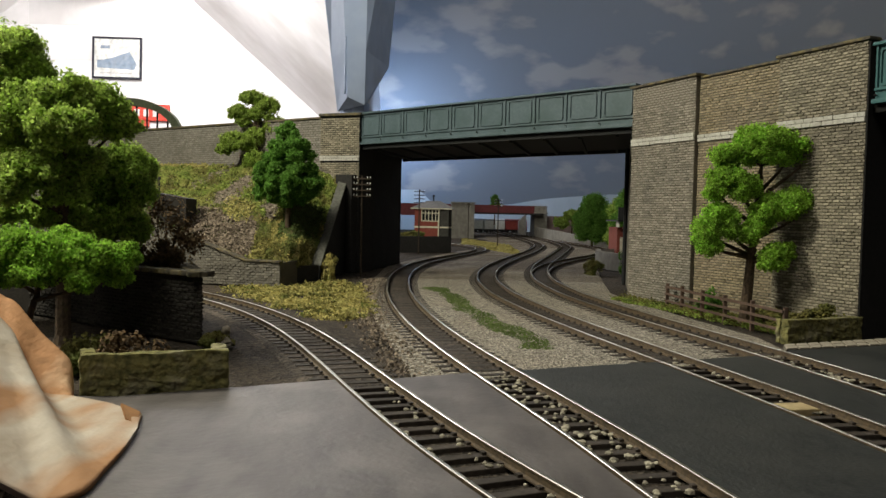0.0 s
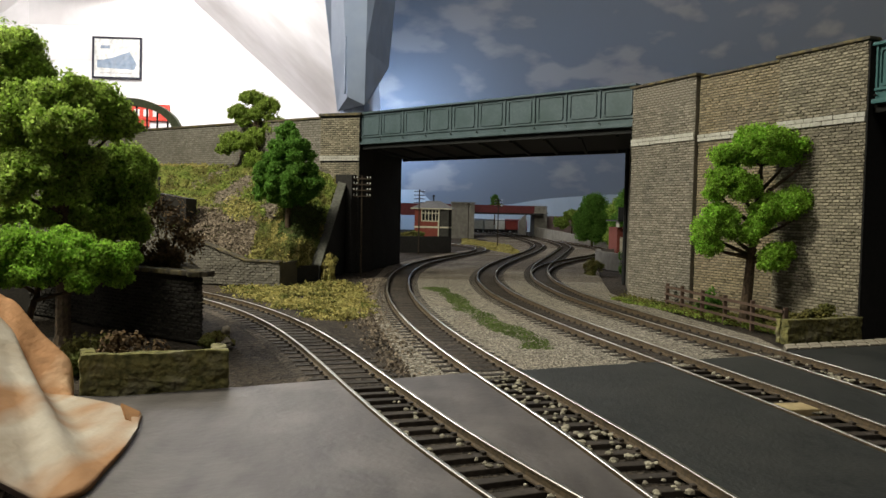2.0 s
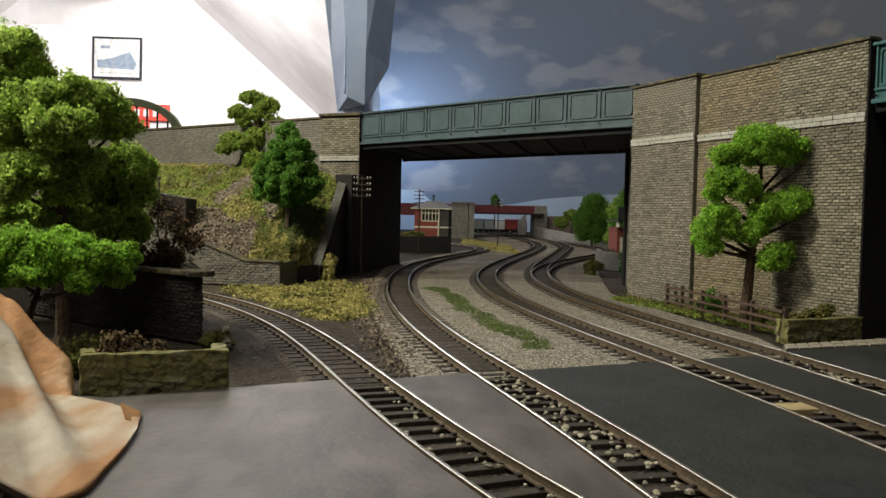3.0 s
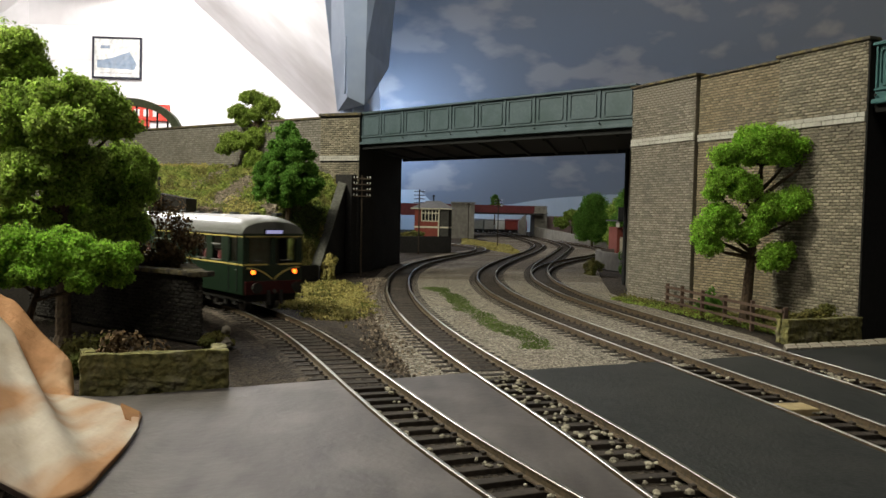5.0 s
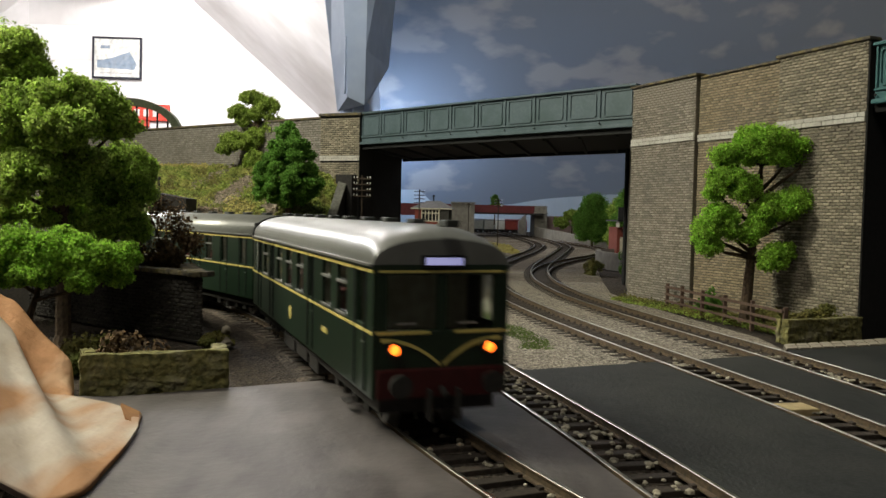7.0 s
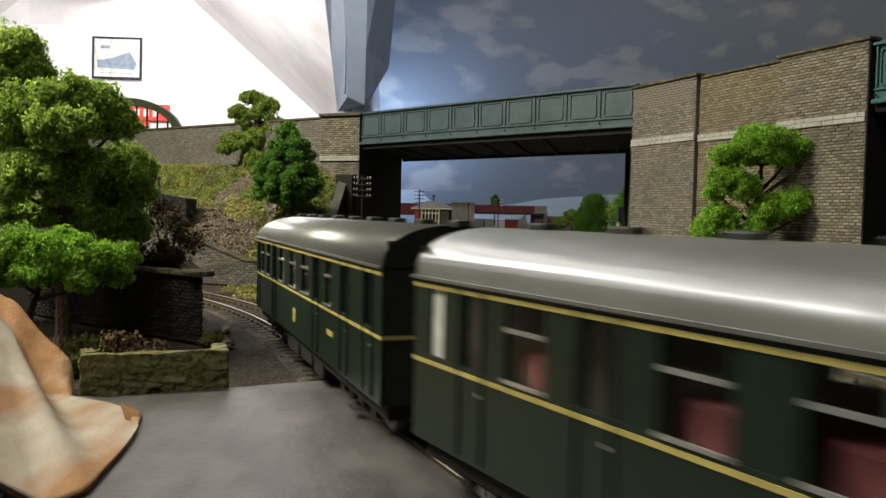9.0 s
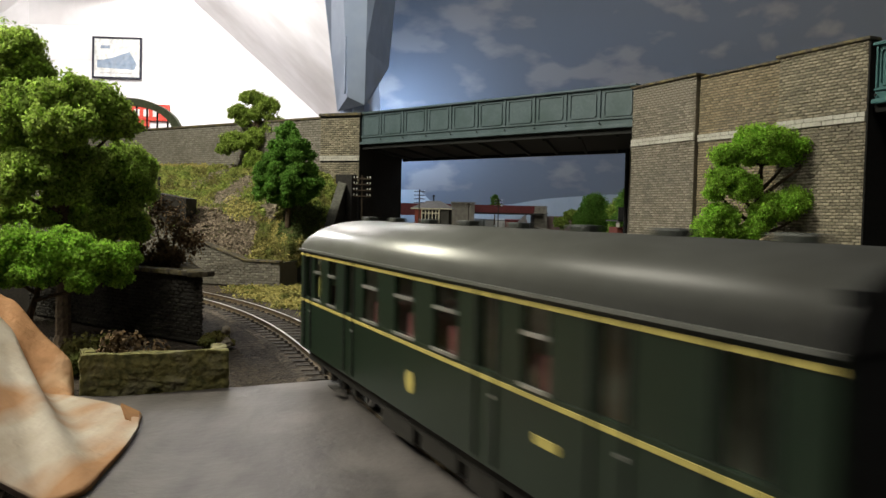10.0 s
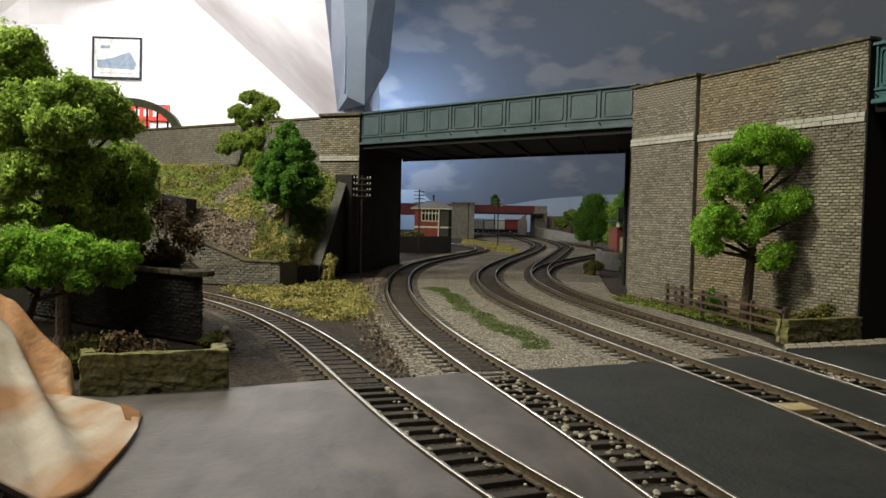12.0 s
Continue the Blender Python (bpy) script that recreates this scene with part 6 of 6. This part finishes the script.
    for f in bm.faces:
        f.smooth = len(f.verts) == 4
    rf = part("roof", bm, ROOFGREY, t)
    for i in range(9):
        x = -L2 + 0.018 + i * 0.0245
        bm = boxed(x - 0.0030, x + 0.0030, -0.0018, 0.0018, ZG + 0.0093, ZG + 0.0110, None, 0.0004)
        part("roof_vent", bm, CABROOF, rf)
    part("floor", boxed(-L2 + 0.0015, L2 - 0.0015, -HALF + 0.0015, HALF - 0.0015, 0.0110, 0.0130), UNDER, t)
    part("ceiling_panel", boxed(-L2 + 0.0015, L2 - 0.0015, -HALF + 0.0015, HALF - 0.0015, ZG - 0.0005, ZG), INSIDE, t)
    for c, w, kind in windows:
        if kind == "w":
            for sy in (-1, 1):
                part("seat", boxed(c - 0.0042, c + 0.0042, sy * 0.0095 - 0.0055, sy * 0.0095 + 0.0055, 0.0130, 0.0318, None, 0.0008), SEATRED, t)
        elif kind == "d":
            part("partition", boxed(c - w / 2 - 0.0022, c - w / 2 - 0.0016, -HALF + 0.0014, HALF - 0.0014, 0.0130, ZG - 0.0006), INSIDE, t)
    # ends
    for e in (-1, 1):
        x = e * L2
        xa, xb = min(x, x - e * 0.0012), max(x, x - e * 0.0012)
        if e == 1 and cab_front or e == -1 and not cab_front:
            cab_end(t, e)
        else:
            part("end_wall", boxed(xa, xb, -HALF + 0.0013, HALF - 0.0013, Z0, ZG + 0.006), DARKSTEEL, t)
            part("end_dome", prism([(y, z - ZG) for y, z in roof_profile()], 0, 0.0012), DARKSTEEL, t).matrix_basis = Matrix.Translation((x + (0.0003 if e > 0 else -0.0003), 0, ZG)) @ Matrix(((0, 0, -e, 0), (1, 0, 0, 0), (0, 1, 0, 0), (0, 0, 0, 1)))
            part("end_lining", boxed(min(x, x + e * 0.0003), max(x, x + e * 0.0003), -HALF, HALF, ZW - 0.0009, ZW - 0.0002), LINING, t)
            part("gangway", boxed(min(x, x + e * 0.0012), max(x, x + e * 0.0012), -0.006, 0.006, 0.011, 0.042, None, 0.0004), UNDER, t)
    # underframe
    part("solebar", boxed(-L2 + 0.002, L2 - 0.002, -0.0150, 0.0150, 0.0058, Z0 + 0.001), UNDER, t)
    for x0, x1, z0 in ((-0.030, -0.008, 0.0022), (-0.004, 0.016, 0.0028), (0.020, 0.034, 0.0020)):
        for side in (-1, 1):
            part("equipment_box", boxed(x0, x1, side * 0.0115 - 0.004, side * 0.0115 + 0.004, z0, 0.0070, None, 0.0005), UNDER, t)
    for e in (-1, 1):
        bx = e * (L2 - 0.033)
        bog = part("bogie", boxed(bx - 0.006, bx + 0.006, -0.010, 0.010, 0.0035, 0.0065), UNDER, t)
        for side in (-1, 1):
            part("side_frame", boxed(bx - 0.0225, bx + 0.0225, side * 0.0125 - 0.0007, side * 0.0125 + 0.0007, 0.0042, 0.0068, None, 0.0003), UNDER, bog)
            for sx in (-1, 1):
                part("axle_box", boxed(bx + sx * 0.0165 - 0.0022, bx + sx * 0.0165 + 0.0022, side * 0.0137 - 0.0008, side * 0.0137 + 0.0008, 0.0032, 0.0072, None, 0.0004), UNDER, bog)
        for side in (-1, 1):
            for sx in (-1, 1):
                sp = bmesh.new()
                cyl(sp, (bx + sx * 0.006, side * 0.0134, 0.0030), (bx + sx * 0.006, side * 0.0134, 0.0072), 0.0013, seg=10)
                part("spring", sp, UNDER, bog)
            part("footstep", boxed(bx - 0.003, bx + 0.003, side * 0.0150 - 0.0012, side * 0.0150 + 0.0012, 0.0020, 0.0025), UNDER, bog)
    wheels = []
    for e in (-1, 1):
        for sx in (-1, 1):
            x = e * (L2 - 0.033) + sx * 0.0165
            bm = bmesh.new()
            for side in (-1, 1):
                cyl(bm, (0, side * 0.0074, 0), (0, side * 0.0100, 0), 0.0061, seg=24)
                cyl(bm, (0, side * 0.0070, 0), (0, side * 0.0074, 0), 0.0068, seg=24)
                for k in range(8):
                    a = radians(45 * k)
                    box(bm, 0.0014, 0.0050, -0.0003, 0.0003, -0.0004, 0.0004, Matrix.Translation((0, side * 0.0101, 0)) @ Matrix.Rotation(a, 4, "Y"))
            cyl(bm, (0, -0.012, 0), (0, 0.012, 0), 0.0010, seg=8)
            w = part("wheelset", bm, STEEL, t, "steel wheels on an axle")
            w.location = (x, 0, 0.0061)
            wheels.append(w)
    return t, wheels


def cab_end(t, e):
    """Driving end: two large windows, whiskers, marker lamps, route blind, buffers."""
    L2 = LEN / 2
    x = e * L2
    face = Matrix.Translation((x, 0, 0)) @ Matrix.Rotation(0 if e > 0 else math.pi, 4, "Z")

    def f(name, bm, material, label="", parent=t):
        ob = part(name, bm, material, parent, label)
        if parent is t:
            ob.matrix_basis = face
        return ob
    f("cab_front", boxed(-0.0012, 0.0, -HALF + 0.0013, HALF - 0.0013, Z0, ZL - 0.0010, None, 0.0003), GREEN)
    f("cab_header", boxed(-0.0012, 0.0, -HALF + 0.0013, HALF - 0.0013, ZU - 0.0005, ZG + 0.0003, None, 0.0002), GREEN)
    f("cab_centre_post", boxed(-0.0012, 0.0, -0.0012, 0.0012, ZL - 0.0010, ZU - 0.0005), GREEN)
    for s in (-1, 1):
        f("cab_corner_post", boxed(-0.0012, 0.0, s * (HALF - 0.0024) - 0.0011, s * (HALF - 0.0024) + 0.0011, ZL - 0.0010, ZU - 0.0005), GREEN)
        yc, hw2 = s * 0.0079, 0.0067
        g = f("windscreen", boxed(-0.0007, -0.0005, yc - hw2, yc + hw2, ZL - 0.0010, ZU - 0.0005), PANE)
        g.visible_shadow = False
        f("wiper", boxed(0.0002, 0.0005, yc - 0.004, yc + 0.001, ZL + 0.0006, ZL + 0.0010), TRIM)
        # sweeping whisker
        bm = bmesh.new()
        rows = []
        for i in range(13):
            u = i / 12
            y = s * (0.0155 - 0.0150 * u)
            z = 0.0238 - 0.0062 * u ** 2.2
            rows.append((bm.verts.new((0.0004, y, z - 0.0004)), bm.verts.new((0.0004, y, z + 0.0005))))
        for a, b in zip(rows, rows[1:]):
            bm.faces.new((a[0], b[0], b[1], a[1]))
        bmesh.ops.recalc_face_normals(bm, faces=bm.faces[:])
        bmesh.ops.solidify(bm, geom=bm.faces[:], thickness=0.0003)
        f("whisker", bm, LINING, "cream yellow whisker stripe")
        bm = bmesh.new()
        cyl(bm, (0, s * 0.0123, 0.0217), (0.0012, s * 0.0123, 0.0217), 0.0019, seg=18)
        l = f("lamp_rim", bm, DARKSTEEL)
        bm = bmesh.new()
        bmesh.ops.create_uvsphere(bm, u_segments=14, v_segments=8, radius=0.0013, matrix=Matrix.Translation((0.0010, s * 0.0123, 0.0217)))
        part("lamp_lens", bm, LAMP, l, "glowing orange marker lamp")
        bm = bmesh.new()
        cyl(bm, (0, s * 0.0118, 0.0136), (0.0045, s * 0.0118, 0.0136), 0.0014, seg=12)
        cyl(bm, (0.0045, s * 0.0118, 0.0136), (0.0056, s * 0.0118, 0.0136), 0.0028, seg=20)
        f("buffer", bm, UNDER)
        f("lining_band", boxed(0.0, 0.0003, s * 0.0100 - 0.0068, s * 0.0100 + 0.0068, ZW - 0.0010, ZW - 0.0002), LINING)
    f("upper_band", boxed(0.0, 0.0003, -HALF + 0.0014, HALF - 0.0014, ZU + 0.0001, ZU + 0.0007), LINING)
    f("buffer_beam", boxed(-0.0005, 0.0012, -0.0165, 0.0165, 0.0098, 0.0168, None, 0.0003), BUFFER)
    b = f("route_box", boxed(0.0, 0.0008, -0.0058, 0.0058, ZU + 0.0014, ZU + 0.0044, None, 0.0004), DARKSTEEL)
    part("route_blind", boxed(0.0009, 0.0011, -0.0048, 0.0048, ZU + 0.0020, ZU + 0.0038), BLIND, b, "lit pale violet route blind")
    f("cab_desk", boxed(-0.010, -0.0030, -0.0155, 0.0155, 0.0130, 0.0250), UNDER)
    f("cab_bulkhead", boxed(-0.0245, -0.0240, -HALF + 0.0014, HALF - 0.0014, 0.0130, ZG - 0.0006), INSIDE)
    bm = bmesh.new()
    cyl(bm, (0.0005, 0, 0.0120), (0.0040, 0, 0.0105), 0.0009, seg=8)
    box(bm, 0.0005, 0.0040, -0.0040, -0.0034, 0.0045, 0.0120)
    box(bm, 0.0005, 0.0040, 0.0034, 0.0040, 0.0045, 0.0120)
    f("coupling", bm, UNDER)


WIN_F = [(-0.0985, 0.0055, "t"), (-0.0850, 0.0060, "d"), (-0.0680, 0.0115, "w"), (-0.0500, 0.0060, "d"), (-0.0310, 0.0120, "w"), (-0.0093, 0.0120, "w"), (0.0132, 0.0120, "w"), (0.0325, 0.0060, "d"),
         (0.0557, 0.0115, "w"), (0.0756, 0.0115, "w"), (0.0963, 0.0080, "c")]
WIN_R = [(-0.0985, 0.0060, "c"), (-0.0864, 0.0080, "w"), (-0.0700, 0.0085, "w"), (-0.0525, 0.0060, "d"), (-0.0345, 0.0115, "w"), (-0.0100, 0.0120, "w"), (0.0135, 0.0120, "w"), (0.0325, 0.0060, "d"),
         (0.0500, 0.0085, "w"), (0.0710, 0.0065, "d"), (0.0960, 0.0065, "d")]
WIN_F, WIN_R = ([(c * LEN / 0.216, w, k) for c, w, k in q] for q in (WIN_F, WIN_R))
lead_car, lead_wheels = railcar("railcar", "dark green railcar with cream lining, lit marker lamps and grey roof", True, WIN_F)
rear_car, rear_wheels = railcar("railcar", "dark green trailing railcar with cream lining and grey roof", False, WIN_R)

# distance of the train's nose along the single line, by time
NOSE_T = [0.0, 2.5, 5.0, 6.0, 7.0, 8.0, 9.0, 9.5, 10.0, 10.5, 11.0, 11.5, 12.0]
NOSE_S = [0.955, 1.271, 1.5885, 1.7155, 1.8415, 1.9610, 2.0812, 2.1410, 2.2012, 2.2620, 2.3225, 2.3858, 2.4490]
GAP = 0.0212
FLOW = Line([(a, b) for a, b in zip(NOSE_T, NOSE_S)])


def nose(t):
    return float(np.interp(t, FLOW.c[:, 0], FLOW.c[:, 1]))


def car_pose(s):
    line = LINES["a"]
    a, b = line.at(s - 0.030), line.at(s - LEN + 0.030)
    d = (a - b).normalized()
    c = (a + b) / 2
    return Matrix.Translation((c.x, c.y, RAIL)) @ Matrix.Rotation(math.atan2(d.y, d.x), 4, "Z")


def motions():
    times = [i * 0.1 for i in range(121)]
    walk(lead_car, [(t, car_pose(nose(t))) for t in times])
    walk(rear_car, [(t, car_pose(nose(t) - LEN - GAP)) for t in times])
    spin = [i / 15 for i in range(181)]
    for w in lead_wheels + rear_wheels:
        x, y, z = w.location
        walk(w, [(t, Matrix.Translation((x, y, z)) @ Matrix.Rotation((nose(t) - nose(0)) / 0.0061, 4, "Y")) for t in spin])


motions()
